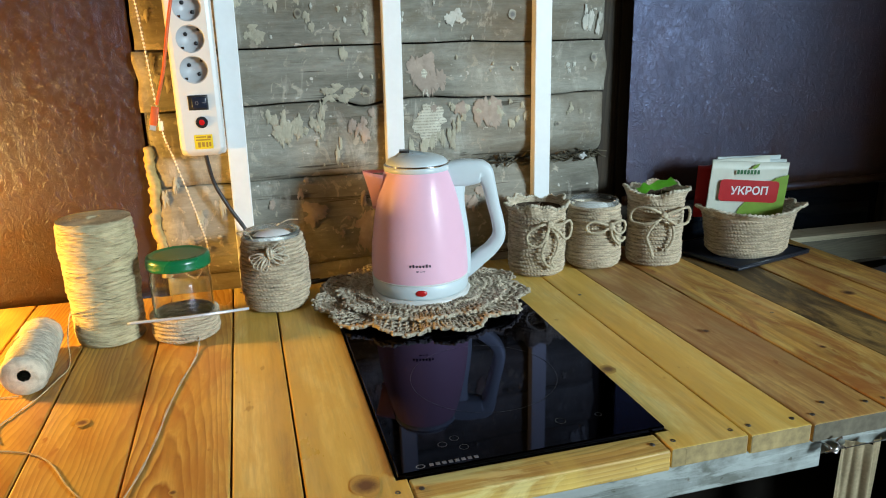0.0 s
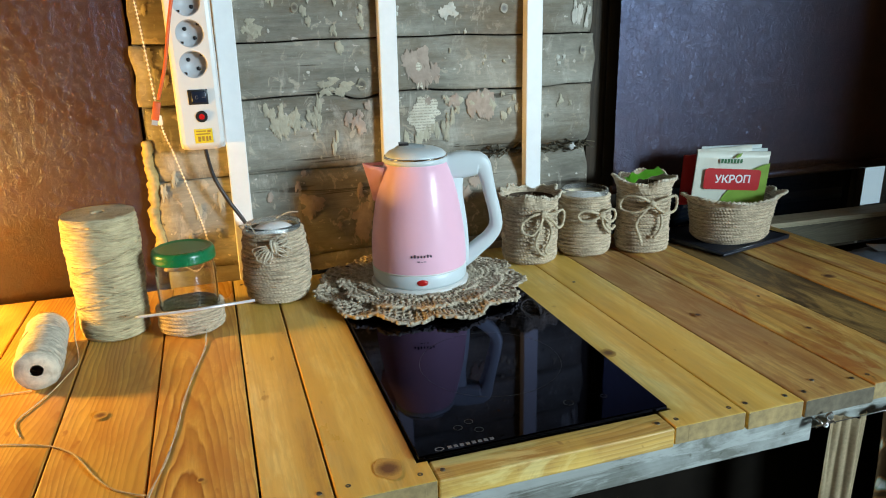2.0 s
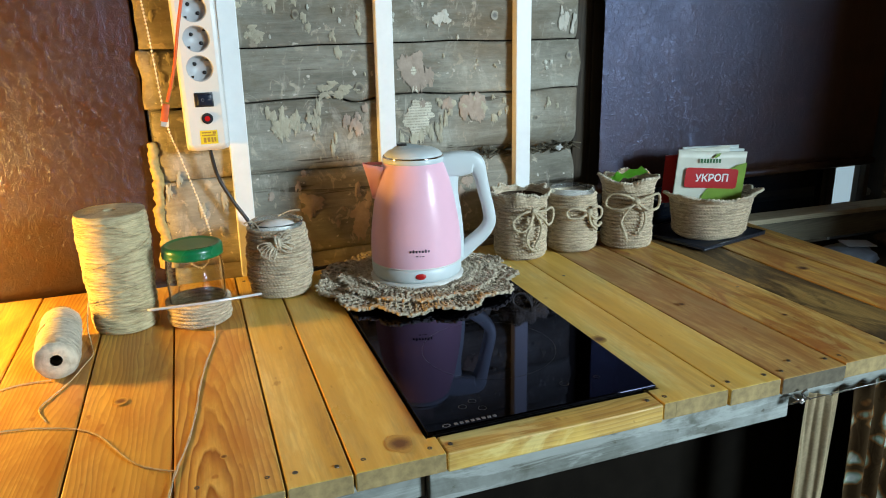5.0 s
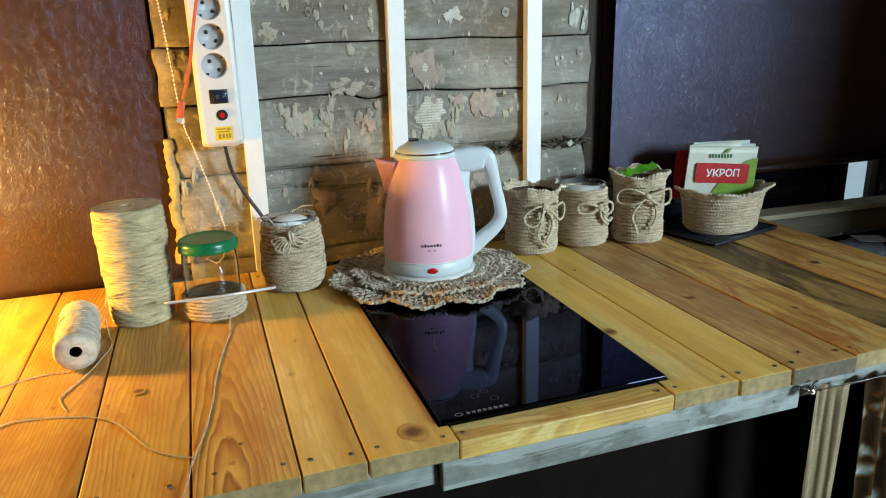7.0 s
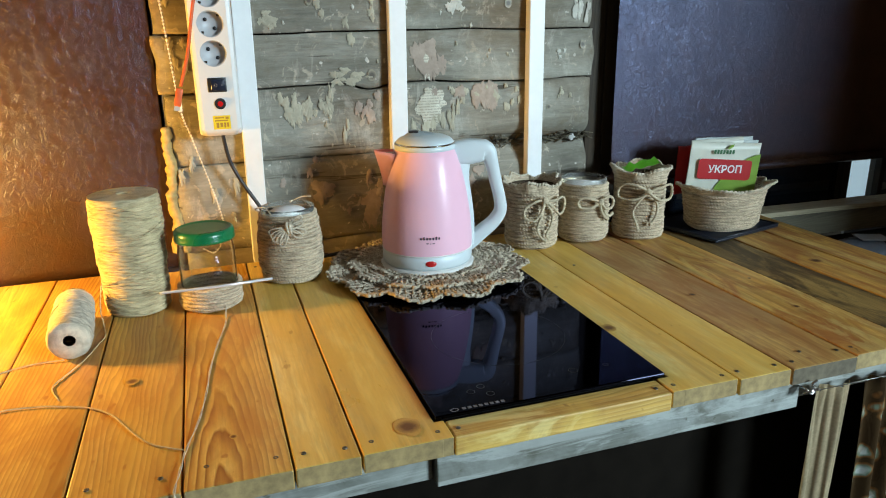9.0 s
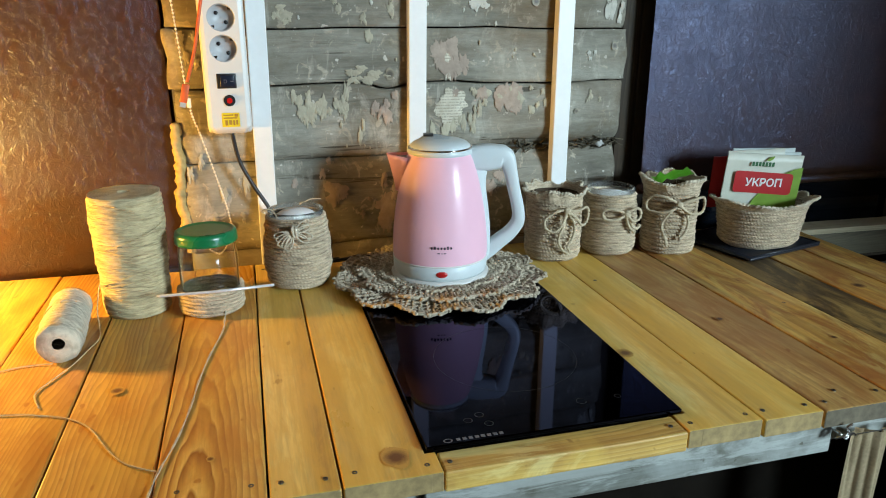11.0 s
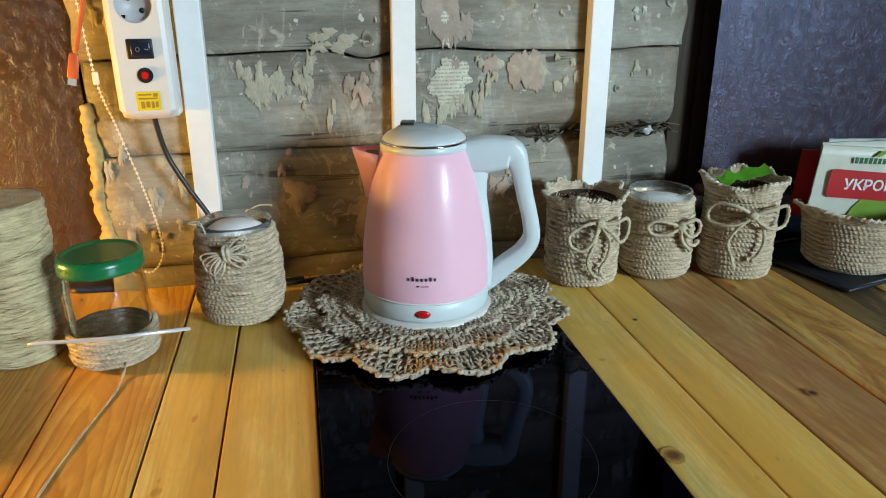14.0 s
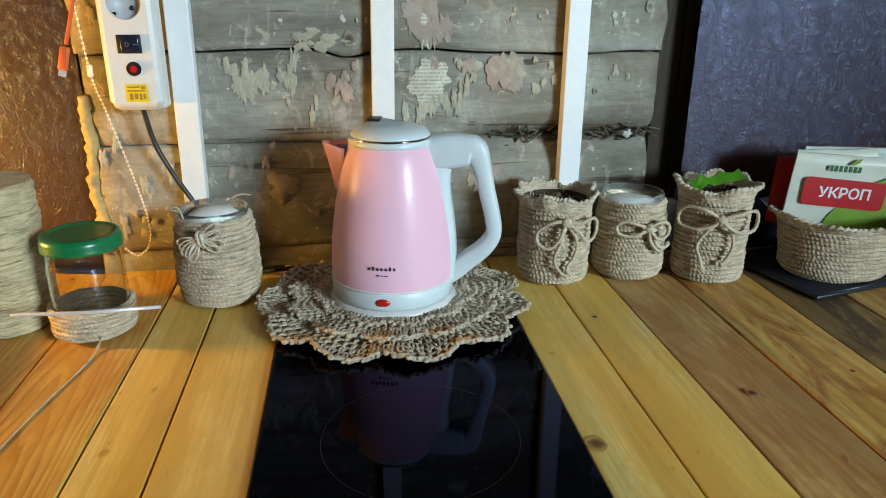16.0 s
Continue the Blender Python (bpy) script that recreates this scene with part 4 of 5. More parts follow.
def knot(parent, place, r, mat, stretch=1.25, seed=0.0):
    bm = bmesh.new()
    ring = []
    for k in range(22):
        a = 2 * math.pi * k / 22
        q = 1 + 0.20 * noise.noise((math.cos(a) * 1.6 + seed, math.sin(a) * 1.6, seed))
        ring.append(bm.verts.new((q * math.cos(a), stretch * q * math.sin(a), 0)))
    bm.faces.new(ring)
    ob = part("knot", bm, mat, parent, smooth=False)
    ob.matrix_basis = place @ Matrix.Diagonal((r, r, r, 1))


for x, y, r, m in ((0.077, 0.585, 0.0150, KNOT), (0.412, 0.735, 0.010, KNOT), (0.712, 0.705, 0.0045, KNOT_DARK), (-0.21, 0.80, 0.008, KNOT), (-0.10, 0.63, 0.004, KNOT), (0.905, 0.86, 0.010, KNOT_DARK), (0.60, 0.80, 0.006, KNOT_DARK)):
    knot(top, pose(x, y, T + 0.0007), r, m, seed=x * 37)
WALLKNOT = knot_material("grey_knot_wood", (0.07, 0.055, 0.035), (0.25, 0.22, 0.15))
for x, z, r in ((0.205, 1.224, 0.0085), (0.630, 1.268, 0.006), (0.47, 1.345, 0.007), (0.10, 1.352, 0.006), (0.56, 1.15, 0.004)):
    knot(logs, pose(x, face_y(x, z) - 0.0012, z, 90, 0, 0), r, WALLKNOT, seed=x * 51)

# ---------------------------------------------------------------- cooktop
hob = thing("cooktop", pose(0.2535, 0.846, T), "black glass two-ring cooktop set into the planks", "cooktop")
part("glass_panel", boxed(-0.1450, 0.1450, -0.2600, 0.2600, 0.0005, 0.0052, bevel=0.0012), HOBGLASS, hob, smooth=False)
part("body", boxed(-0.135, 0.135, -0.25, 0.25, -0.045, 0.0005), BLACK, hob, smooth=False)
bm = bmesh.new()
for cy, rr in ((-0.088, 0.0905), (0.120, 0.078)):
    ring = []
    for k in range(96):
        a = 2 * math.pi * k / 96
        ring.append([(q * math.cos(a), cy + q * math.sin(a), 0.00545) for q in (rr - 0.0004, rr)])
    grid_mesh(bm, [[r[0] for r in ring], [r[1] for r in ring]], close_u=True)
part("ring_marking", bm, DIMPRINT, hob, "thin printed cooking ring")
for x, y, r in ((-0.090, -0.222, 0.005), (-0.070, -0.233, 0.005), (-0.075, -0.214, 0.005), (0.045, -0.216, 0.006), (0.09, -0.216, 0.004)):
    ring = [[(x + q * math.cos(2 * math.pi * k / 28), y + q * math.sin(2 * math.pi * k / 28), 0.00545) for k in range(28)] for q in (r - 0.0008, r)]
    bm = bmesh.new()
    grid_mesh(bm, ring, close_u=True)
    part("touch_key", bm, DIMPRINT, hob)
bm = bmesh.new()
ring = [[(-0.121 + q * math.cos(2 * math.pi * k / 28), -0.2535 + 0.7 * q * math.sin(2 * math.pi * k / 28), 0.00545) for k in range(28)] for q in (0.0035, 0.005)]
grid_mesh(bm, ring, close_u=True)
for k in range(8):
    box(bm, -0.112 + k * 0.0066, -0.1078 + k * 0.0066, -0.2558, -0.2512, 0.0053, 0.0055)
part("maker_mark", bm, GREYPRINT, hob, "pale grey printed bars", smooth=False)

# ---------------------------------------------------------------- doily
doily = thing("doily", pose(0.249, 1.058, T + 0.0056), "round crocheted jute doily with scalloped edge under the kettle", "doily")
LOBES = 11


def lobe_r(a, r0, amp, ph=0.0):
    return r0 + amp * abs(math.sin(LOBES * (a + ph) / 2)) ** 0.8


def doily_z(r, a):
    """Height of the crocheted cloth: it ripples more towards its edge."""
    q = max(0.0, (r - 0.06) / 0.11)
    return 0.003 + q * 0.0034 * (1 + math.sin(LOBES * a + 0.6)) + 0.0022 * q * (1 + noise.noise((math.cos(a) * 2.2, math.sin(a) * 2.2, 3)))


bm = bmesh.new()
lathe([(0.002, 0.0035), (0.05, 0.005), (0.085, 0.005), (0.100, 0.0035), (0.100, 0.0012), (0.002, 0.001)], 72, bm, wobble=lambda r, z, a, k: (r + 0.0012 * math.sin(40 * a + k), z + 0.0009 * math.sin(36 * a + 2 * k) * (r > 0.04)))
part("centre", bm, JUTE_DOILY, doily)


def tier(name, r_in, r_out, amp, lift, ph, yarn):
    """A round of shells: fans of stitches between two scalloped cords, with a knotted edge."""
    lines, posts, picots = [], [], []
    levels = [(r_in + (r_out - r_in) * q, amp * q) for q in (0.0, 0.22, 0.44, 0.64, 0.82, 1.0)]
    for base, a_amp in levels:
        ring = []
        for k in range(LOBES * 16):
            a = 2 * math.pi * k / (LOBES * 16)
            r = lobe_r(a, base, a_amp, ph) + 0.0011 * math.cos(k * 2.1)
            ring.append((r * math.cos(a), r * math.sin(a), lift + doily_z(r, a) + 0.0012 * math.sin(k * 2.1)))
        lines.append(ring)
    for ring in lines:
        part(name + "_cord", tubes([ring], yarn * (1.3 if ring is lines[-1] else 0.75), 6, closed=True, twist=110), JUTE_DOILY, doily)
    rows = []
    for j in range(7):
        s = j / 6
        row = []
        for k in range(LOBES * 14):
            a = 2 * math.pi * k / (LOBES * 14)
            r = r_in + (lobe_r(a, r_out, amp, ph) - 0.002 - r_in) * s
            row.append((r * math.cos(a), r * math.sin(a), lift + doily_z(r, a) - 0.0016 + 0.0010 * math.sin(k * 2.2 + 2.1 * j)))
        rows.append(row)
    rows += [[(q[0], q[1], q[2] - 0.0012) for q in row] for row in reversed(rows)]
    bm = bmesh.new()
    grid_mesh(bm, rows, close_u=True, close_v=True)
    part(name + "_ground", bm, JUTE_GROUND, doily)
    for row, ((ra, aa_), (rb, ab_)) in enumerate(zip(levels, levels[1:])):
        n = LOBES * (13 + row)
        for k in range(n):
            a = 2 * math.pi * (k + 0.25 * math.sin(k * 3.3)) / n
            lean = (0.016 if k % 2 else -0.016) + 0.008 * math.sin(k * 1.7 + row)
            r0, r1 = lobe_r(a, ra, aa_, ph), lobe_r(a + lean, rb, ab_, ph)
            posts.append([((r0 + (r1 - r0) * s) * math.cos(a + lean * s), (r0 + (r1 - r0) * s) * math.sin(a + lean * s), lift + doily_z(r0 + (r1 - r0) * s, a) + 0.0016 * math.sin(math.pi * s)) for s in (0.0, 0.5, 1.0)])
    n = LOBES * 14
    for k in range(n):
        a = 2 * math.pi * k / n
        picots.append((lobe_r(a, r_out, amp, ph), a))
    bm = tubes(posts, yarn * 0.70, 5)
    tagged(part(name + "_stitch", bm, JUTE_DOILY, doily), kind="stuff")
    bm = bmesh.new()
    for k, (r, a) in enumerate(picots):
        a += 0.012 * math.sin(k * 5.1)
        r += 0.002 + 0.0022 * math.sin(k * 3.7)
        c = Vector((r * math.cos(a), r * math.sin(a), lift + doily_z(r, a) + 0.001 * math.sin(k * 2.3)))
        bmesh.ops.create_icosphere(bm, subdivisions=1, radius=yarn * (1.45 + 0.4 * math.sin(k * 4.3)), matrix=Matrix.Translation(c) @ Matrix.Diagonal((1.0, 1.0, 0.8, 1)))
    tagged(part(name + "_picot", bm, JUTE_DOILY, doily), kind="stuff")


tier("outer_round", 0.106, 0.152, 0.019, 0.0, 0.0, 0.0023)
tier("middle_round", 0.080, 0.118, 0.015, 0.0065, 0.24, 0.0023)
tier("inner_round", 0.058, 0.088, 0.010, 0.0100, 0.0, 0.0021)

# ---------------------------------------------------------------- kettle
ket = thing("electric_kettle", pose(0.249, 1.058, T + 0.0155, 0, 0, -13) @ Matrix.Diagonal((0.97, 0.97, 0.965, 1)), "glossy pink electric kettle with pale grey handle and lid", "kettle")
part("power_base", lathe([(0.070, 0), (0.082, 0.001), (0.083, 0.006), (0.078, 0.010), (0.070, 0.0105)], 64, cap_low=True, cap_top=True), WHITE_PL, ket, "round white power base")
part("foot_ring", lathe([(0.066, 0.0105), (0.0765, 0.011), (0.0785, 0.016), (0.0790, 0.033), (0.0775, 0.0345), (0.070, 0.035)], 72, cap_low=True, cap_top=True), GREYBLUE, ket, "pale grey plastic foot")
part("trim_ring", lathe([(0.0775, 0.0342), (0.0795, 0.0346), (0.0797, 0.0362), (0.0785, 0.0368)], 72), WHITE_PL, ket)
BODY = [(0.0785, 0.0365), (0.0792, 0.045), (0.0790, 0.060), (0.0775, 0.085), (0.0745, 0.110), (0.0705, 0.135), (0.0655, 0.160), (0.0605, 0.180), (0.0560, 0.196), (0.0525, 0.205), (0.0505, 0.2075)]
part("body", lathe(BODY, 96), PINK, ket, "pink enamelled steel body")
part("lid_rim", lathe([(0.0505, 0.2065), (0.0525, 0.2075), (0.0525, 0.2135), (0.0505, 0.2150)], 72), GREYBLUE, ket)
part("chrome_ring", lathe([(0.0505, 0.2148), (0.0520, 0.2152), (0.0515, 0.2172), (0.0495, 0.2178)], 72), CHROME, ket, "thin chrome ring round the lid")
lid = part("lid", lathe([(0.0495, 0.2165), (0.0490, 0.2195), (0.044, 0.2245), (0.034, 0.2285), (0.020, 0.2305), (0.004, 0.2312)], 72, cap_low=True, cap_top=True), GREYBLUE, ket, "domed pale grey lid")
# a raised thumb tab with a slot, leaning towards the spout
bm = bmesh.new()
rows = []
for x, h in ((-0.036, 0.2275), (-0.030, 0.2325), (-0.020, 0.2360), (-0.006, 0.2365), (0.010, 0.2335), (0.020, 0.2300)):
    rows.append([(x, y, h - 0.0030 * (abs(y) / 0.015) ** 2 - (0.004 if abs(y) > 0.0145 else 0)) for y in (-0.016, -0.012, -0.006, 0, 0.006, 0.012, 0.016)])
grid_mesh(bm, rows)
bmesh.ops.solidify(bm, geom=bm.faces[:], thickness=0.004)
part("thumb_tab", bm, GREYBLUE, lid)
part("slot", boxed(-0.027, -0.011, -0.012, 0.009, 0.2345, 0.2378, bevel=0.0008), BLACK, lid, "dark slot")
# spout: a tapering wedge with an open top
bm = bmesh.new()
rows = []
for s in np.linspace(0, 1, 9):
    z = 0.145 + 0.058 * s
    reach = 0.0690 - 0.012 * s + (0.004 + 0.026 * s ** 1.15)
    half = 0.010 + 0.017 * s
    row = []
    for k in range(11):
        q = -1 + 2 * k / 10
        row.append((-(reach - (reach - (0.064 - 0.012 * s)) * abs(q) ** 1.35), half * q, z + 0.004 * s * (1 - abs(q))))
    rows.append(row)
grid_mesh(bm, rows)
bmesh.ops.solidify(bm, geom=bm.faces[:], thickness=0.0016)
part("spout", bm, PINK, ket, "pointed pink pouring spout")
part("spout_inside", boxed(-0.071, -0.050, -0.012, 0.012, 0.190, 0.2010, bevel=0.002), plain("spout_shade", (0.16, 0.06, 0.045), 0.5), ket)
# handle: a broad bent grip from the lid rim down to the foot
HAND = [(0.044, 0.197, 0.019, 0.019), (0.068, 0.1985, 0.0220, 0.019), (0.090, 0.2000, 0.0200, 0.0175), (0.1055, 0.1995, 0.0160, 0.0165), (0.1145, 0.1770, 0.0112, 0.0155), (0.1215, 0.146, 0.0102, 0.015),
        (0.1285, 0.117, 0.0100, 0.015), (0.1305, 0.093, 0.0102, 0.0145), (0.119, 0.0735, 0.0108, 0.014), (0.100, 0.057, 0.0118, 0.014), (0.083, 0.042, 0.0120, 0.014), (0.071, 0.030, 0.010, 0.014)]
cent = smooth_path([(h[0], h[2], h[1]) for h in HAND], 4)
wide = smooth_path([(h[3], 0, 0) for h in HAND], 4)
rows = []
for i, (c, w) in enumerate(zip(cent, wide)):
    a, b_ = cent[max(i - 1, 0)], cent[min(i + 1, len(cent) - 1)]
    dx, dz = b_.x - a.x, b_.z - a.z
    ln = math.hypot(dx, dz)
    nx_, nz_ = dz / ln, -dx / ln
    row = []
    for k in range(16):
        ang = 2 * math.pi * k / 16
        cu, su = math.cos(ang), math.sin(ang)
        u = c.y * math.copysign(abs(cu) ** 0.5, cu)
        v = w.x * math.copysign(abs(su) ** 0.5, su)
        row.append((c.x - nx_ * u, v, c.z - nz_ * u))
    rows.append(row)
bm = bmesh.new()
vs = grid_mesh(bm, rows, close_u=True)
bm.faces.new(vs[0])
bm.faces.new(vs[-1])
part("handle", bm, GREYBLUE, ket, "pale grey moulded handle")
# spine that joins grip and body
bm = bmesh.new()
rows = []
for s in np.linspace(0, 1, 14):
    z = 0.034 + 0.172 * s
    rb = along(BODY, 0)[0]
    for (r0, z0), (r1, z1) in zip(BODY, BODY[1:]):
        if z0 <= z <= z1:
            rb = r0 + (r1 - r0) * (z - z0) / (z1 - z0)
    out = 0.004 + 0.004 * s + 0.024 * max(0, (s - 0.62) / 0.38) ** 2
    rows.append([(rb - 0.006, -0.0165, z), (rb + out * 0.7, -0.0150, z), (rb + out, -0.008, z), (rb + out, 0.008, z), (rb + out * 0.7, 0.0150, z), (rb - 0.006, 0.0165, z)])
grid_mesh(bm, rows)
part("spine", bm, GREYBLUE, ket)
# round the front: indicator and printed bars
def wrap_bars(name, spans, z0, z1, r, mat, label="", deg0=-90.0):
    bm = bmesh.new()
    for a0, a1, lo, hi in spans:
        n = 3
        rows = []
        for q in (z0 + (z1 - z0) * lo, z0 + (z1 - z0) * hi):
            rows.append([(r * math.cos(radians(deg0 + a0 + (a1 - a0) * k / n)), r * math.sin(radians(deg0 + a0 + (a1 - a0) * k / n)), q) for k in range(n + 1)])
        grid_mesh(bm, rows)
    return part(name, bm, mat, ket, label)


wrap_bars("maker_mark", [(-12.5 + k * 3.7, -10.6 + k * 3.7, 0.0, 1.0 if k in (1, 5) else 0.72) for k in range(7)], 0.0660, 0.0712, 0.0795, INK, "small dark printed bars")
wrap_bars("maker_line", [(-5, -2.4, 0, 1), (-1, 1, 0, 0.6), (2, 5, 0, 0.7)], 0.0590, 0.0608, 0.0798, INK)
bm = bmesh.new()
rows = []
for q, o in ((1.0, 0.0), (0.92, 0.0012), (0.5, 0.0019), (0.05, 0.0020)):
    row = []
    for k in range(28):
        a = 2 * math.pi * k / 28
        ang = radians(-90) + 0.118 * q * math.cos(a)
        row.append(((0.0788 + o) * math.cos(ang), (0.0788 + o) * math.sin(ang), 0.0235 + 0.0052 * q * math.sin(a)))
    rows.append(row)
vs = grid_mesh(bm, rows, close_u=True)
bm.faces.new(vs[-1])
part("indicator", bm, RED, ket, "red oval indicator lens")
tagged(finish("kettle_cord", tubes([smooth_path([(0.205, 1.125, T + 0.012), (0.185, 1.150, T + 0.012), (0.14, 1.172, T + 0.016), (0.10, 1.175, T + 0.012), (0.065, 1.185, T + 0.006), (0.02, 1.196, T + 0.005), (-0.01, 1.2, T + 0.02)], 8)], 0.0032, 8), CORD),
       "black kettle cord lying against the log wall", "cable")


# ---------------------------------------------------------------- rope-wrapped jars and pots
def glass_jar(parent, outline, wall=0.0025, segs=48, name="glass"):
    inner = [(max(r - wall, 0.001), z + (wall if k == 0 else 0)) for k, (r, z) in enumerate(outline)]
    closed = outline[0][1] < 0.01
    ring = outline + list(reversed(inner)) + ([] if closed else [outline[0]])
    bm = lathe(ring, segs, cap_low=closed, cap_top=closed)
    ob = part(name, bm, GLASS, parent, "clear glass")
    ob.visible_shadow = False
    return ob


# jar with the green lid
jar = thing("lidded_jar", pose(-0.110, 1.030, T, 0, 0, 20) @ Matrix.Diagonal((1.05, 1.05, 1.035, 1)), "empty glass jar with green lid and jute-wrapped foot", "jar")
jar_glass = glass_jar(jar, [(0.034, 0.002), (0.0385, 0.005), (0.040, 0.012), (0.040, 0.085), (0.0385, 0.097), (0.0365, 0.104), (0.0365, 0.118)])
jar_glass.visible_shadow = True
part("rope_wrap", rope_wrap([(0.036, 0.0035), (0.0425, 0.006), (0.0440, 0.012), (0.0440, 0.039)], 0.0058, 56, seed=3), JUTE, jar, "wound jute cord")
lid = part("lid", lathe([(0.0405, 0.104), (0.0418, 0.1045), (0.0420, 0.108), (0.0412, 0.110), (0.0418, 0.1135), (0.0405, 0.1195), (0.0365, 0.1215), (0.035, 0.1200), (0.030, 0.1196), (0.002, 0.1200)], 72, cap_top=True), GREEN_LID, jar, "green screw lid")
tagged(finish("crochet_hook", tubes([[(-0.180, 0.9830, T + 0.0455), (-0.175, 0.9825, T + 0.0456), (-0.10, 0.9790, T + 0.0462), (-0.020, 0.9840, T + 0.0468)]], lambda s: 0.0012 if s < 0.05 else 0.0021, 10), plain("pale_aluminium", (0.80, 0.80, 0.82), 0.3, 0.35, grain=0.05)),
       "pale metal crochet hook stuck through the jar's cord", "crochet hook")

# bulging pot with white filling
pot = thing("rope_pot", pose(0.024, 1.112, T), "bulging jute-wrapped jar with bow, holding white powder", "jar", "jute-wrapped pots")
part("rope_wrap", rope_wrap([(0.042, 0.004), (0.048, 0.010), (0.0525, 0.035), (0.0530, 0.055), (0.0510, 0.085), (0.0470, 0.112), (0.0460, 0.118)], 0.0066, 58, seed=5, uneven=0.0011), JUTE, pot, "wound jute cord")
pot_rim = glass_jar(pot, [(0.0440, 0.098), (0.0425, 0.116), (0.0440, 0.126)], 0.0022)
pot_rim.data.materials[0] = RIMGLASS
part("filling", lathe([(0.0400, 0.100), (0.0395, 0.111), (0.024, 0.122), (0.004, 0.126)], 40, cap_low=True, cap_top=True), WHITE_FLAT, pot, "white powder filling")
bunch(pot, 0.0515, 0.104, -98)
for line in ([(-0.046, 0.01, 0.118), (-0.052, -0.01, 0.128), (-0.038, -0.02, 0.131), (-0.030, -0.034, 0.121)], [(0.01, 0.046, 0.12), (0.028, 0.04, 0.130), (0.044, 0.03, 0.132)]):
    part("loose_end", tubes([smooth_path(line, 6)], 0.0011, 5), JUTE_PALE, pot)

# three pots in a row
p = thing("rope_pot", pose(0.4820, 1.135, T) @ Matrix.Diagonal((1.03, 1.03, 1.0, 1)), "jute-wrapped pot with crocheted rim and a bow", "jar", "jute-wrapped pots")
part("rope_wrap", rope_wrap([(0.030, 0.003), (0.0440, 0.005), (0.0480, 0.012), (0.0480, 0.060), (0.0475, 0.110)], 0.0070, 54, seed=11), JUTE, p, "wound jute cord")
ruffle(p, 0.0475, 0.110, 2, 0.020, 0.007, 11)
part("lining", lathe([(0.0425, 0.004), (0.0435, 0.118)], 40, cap_low=True), CLOTH_BROWN, p)
bow(p, 0.0485, 0.101, -92, (((-15, -1), (-31, -15), (-30, -31), (-18, -37), (-7, -24)), ((17, -2), (33, 2), (41, -7), (37, -24), (26, -29), (16, -16))), (((-4, -28), (-11, -53), (-5, -70), (4, -78)), ((16, -28), (14, -50), (5, -66), (10, -76))))
rnd = random.Random(3)
bm = bmesh.new()
for k in range(26):
    c = Vector((rnd.uniform(-0.03, 0.03), rnd.uniform(-0.03, 0.03), 0.108 + rnd.uniform(-0.006, 0.010)))
    bmesh.ops.create_icosphere(bm, subdivisions=1, radius=rnd.uniform(0.005, 0.010), matrix=Matrix.Translation(c) @ Euler((rnd.random() * 3, rnd.random() * 3, 0)).to_matrix().to_4x4() @ Matrix.Diagonal((1, 0.6, 0.45, 1)))
tagged(part("dried_filling", bm, plain("dried_fruit", (0.20, 0.11, 0.06), 0.7, grain=0.5, scale=150, relief=0.4), p, "dried brown pieces"), kind="stuff")

p = thing("rope_pot", pose(0.5955, 1.139, T) @ Matrix.Diagonal((1.04, 1.04, 1.02, 1)), "jute-wrapped glass jar full of white salt, tied with bow", "jar", "jute-wrapped pots")
part("rope_wrap", rope_wrap([(0.030, 0.003), (0.0440, 0.006), (0.0475, 0.016), (0.0475, 0.070), (0.0455, 0.092), (0.0440, 0.113)], 0.0066, 56, seed=12), JUTE, p, "wound jute cord")
pot_rim = glass_jar(p, [(0.0405, 0.098), (0.0400, 0.108), (0.0412, 0.110), (0.0418, 0.118), (0.0405, 0.1215)], 0.0025)
pot_rim.data.materials[0] = RIMGLASS
part("filling", lathe([(0.0374, 0.090), (0.0370, 0.107), (0.024, 0.110), (0.004, 0.111)], 40, cap_low=True, cap_top=True), WHITE_FLAT, p, "white salt filling")
bow(p, 0.0470, 0.084, -87, (((-15, 7), (-28, 10), (-37, 2), (-32, -9), (-16, -9)), ((14, 9), (24, 2), (22, -11), (10, -14))), (((7, -13), (15, -26), (28, -32), (37, -29)), ((3, -16), (10, -28), (20, -36))))

p = thing("rope_pot", pose(0.7085, 1.118, T) @ Matrix.Diagonal((1.03, 1.03, 1.0, 1)), "tall jute-wrapped pot with wavy rim holding green packet", "jar", "jute-wrapped pots")
part("rope_wrap", rope_wrap([(0.030, 0.003), (0.0450, 0.004), (0.0480, 0.009), (0.0470, 0.060), (0.0475, 0.120)], 0.0068, 56, seed=13), JUTE, p, "wound jute cord")
ruffle(p, 0.0480, 0.119, 5, 0.022, 0.009, 9)
part("lining", lathe([(0.0425, 0.004), (0.0435, 0.125)], 40, cap_low=True), CLOTH_BROWN, p)
bow(p, 0.0485, 0.101, -108, (((-16, 11), (-38, 13), (-49, 0), (-46, -14), (-27, -16), (-9, -9)), ((19, 8), (40, 11), (46, -2), (40, -16), (23, -18), (9, -10))), (((-15, -20), (-24, -41), (-18, -60), (-14, -74)), ((14, -17), (19, -37), (14, -54), (7, -64))))
bm = bmesh.new()
rows = []
for i in range(9):
    rows.append([(-0.040 + 0.074 * i / 8, -0.012 + 0.022 * j / 4 + 0.003 * noise.noise((i * 0.8, j, 1)), 0.118 + 0.012 * (i / 8) + 0.007 * j / 4 * (1 + noise.noise((i * 0.5, j * 0.7, 4))) + 0.006 * noise.noise((i * 0.7, 0, 9))) for j in range(5)])
grid_mesh(bm, rows)
bmesh.ops.solidify(bm, geom=bm.faces[:], thickness=0.003)
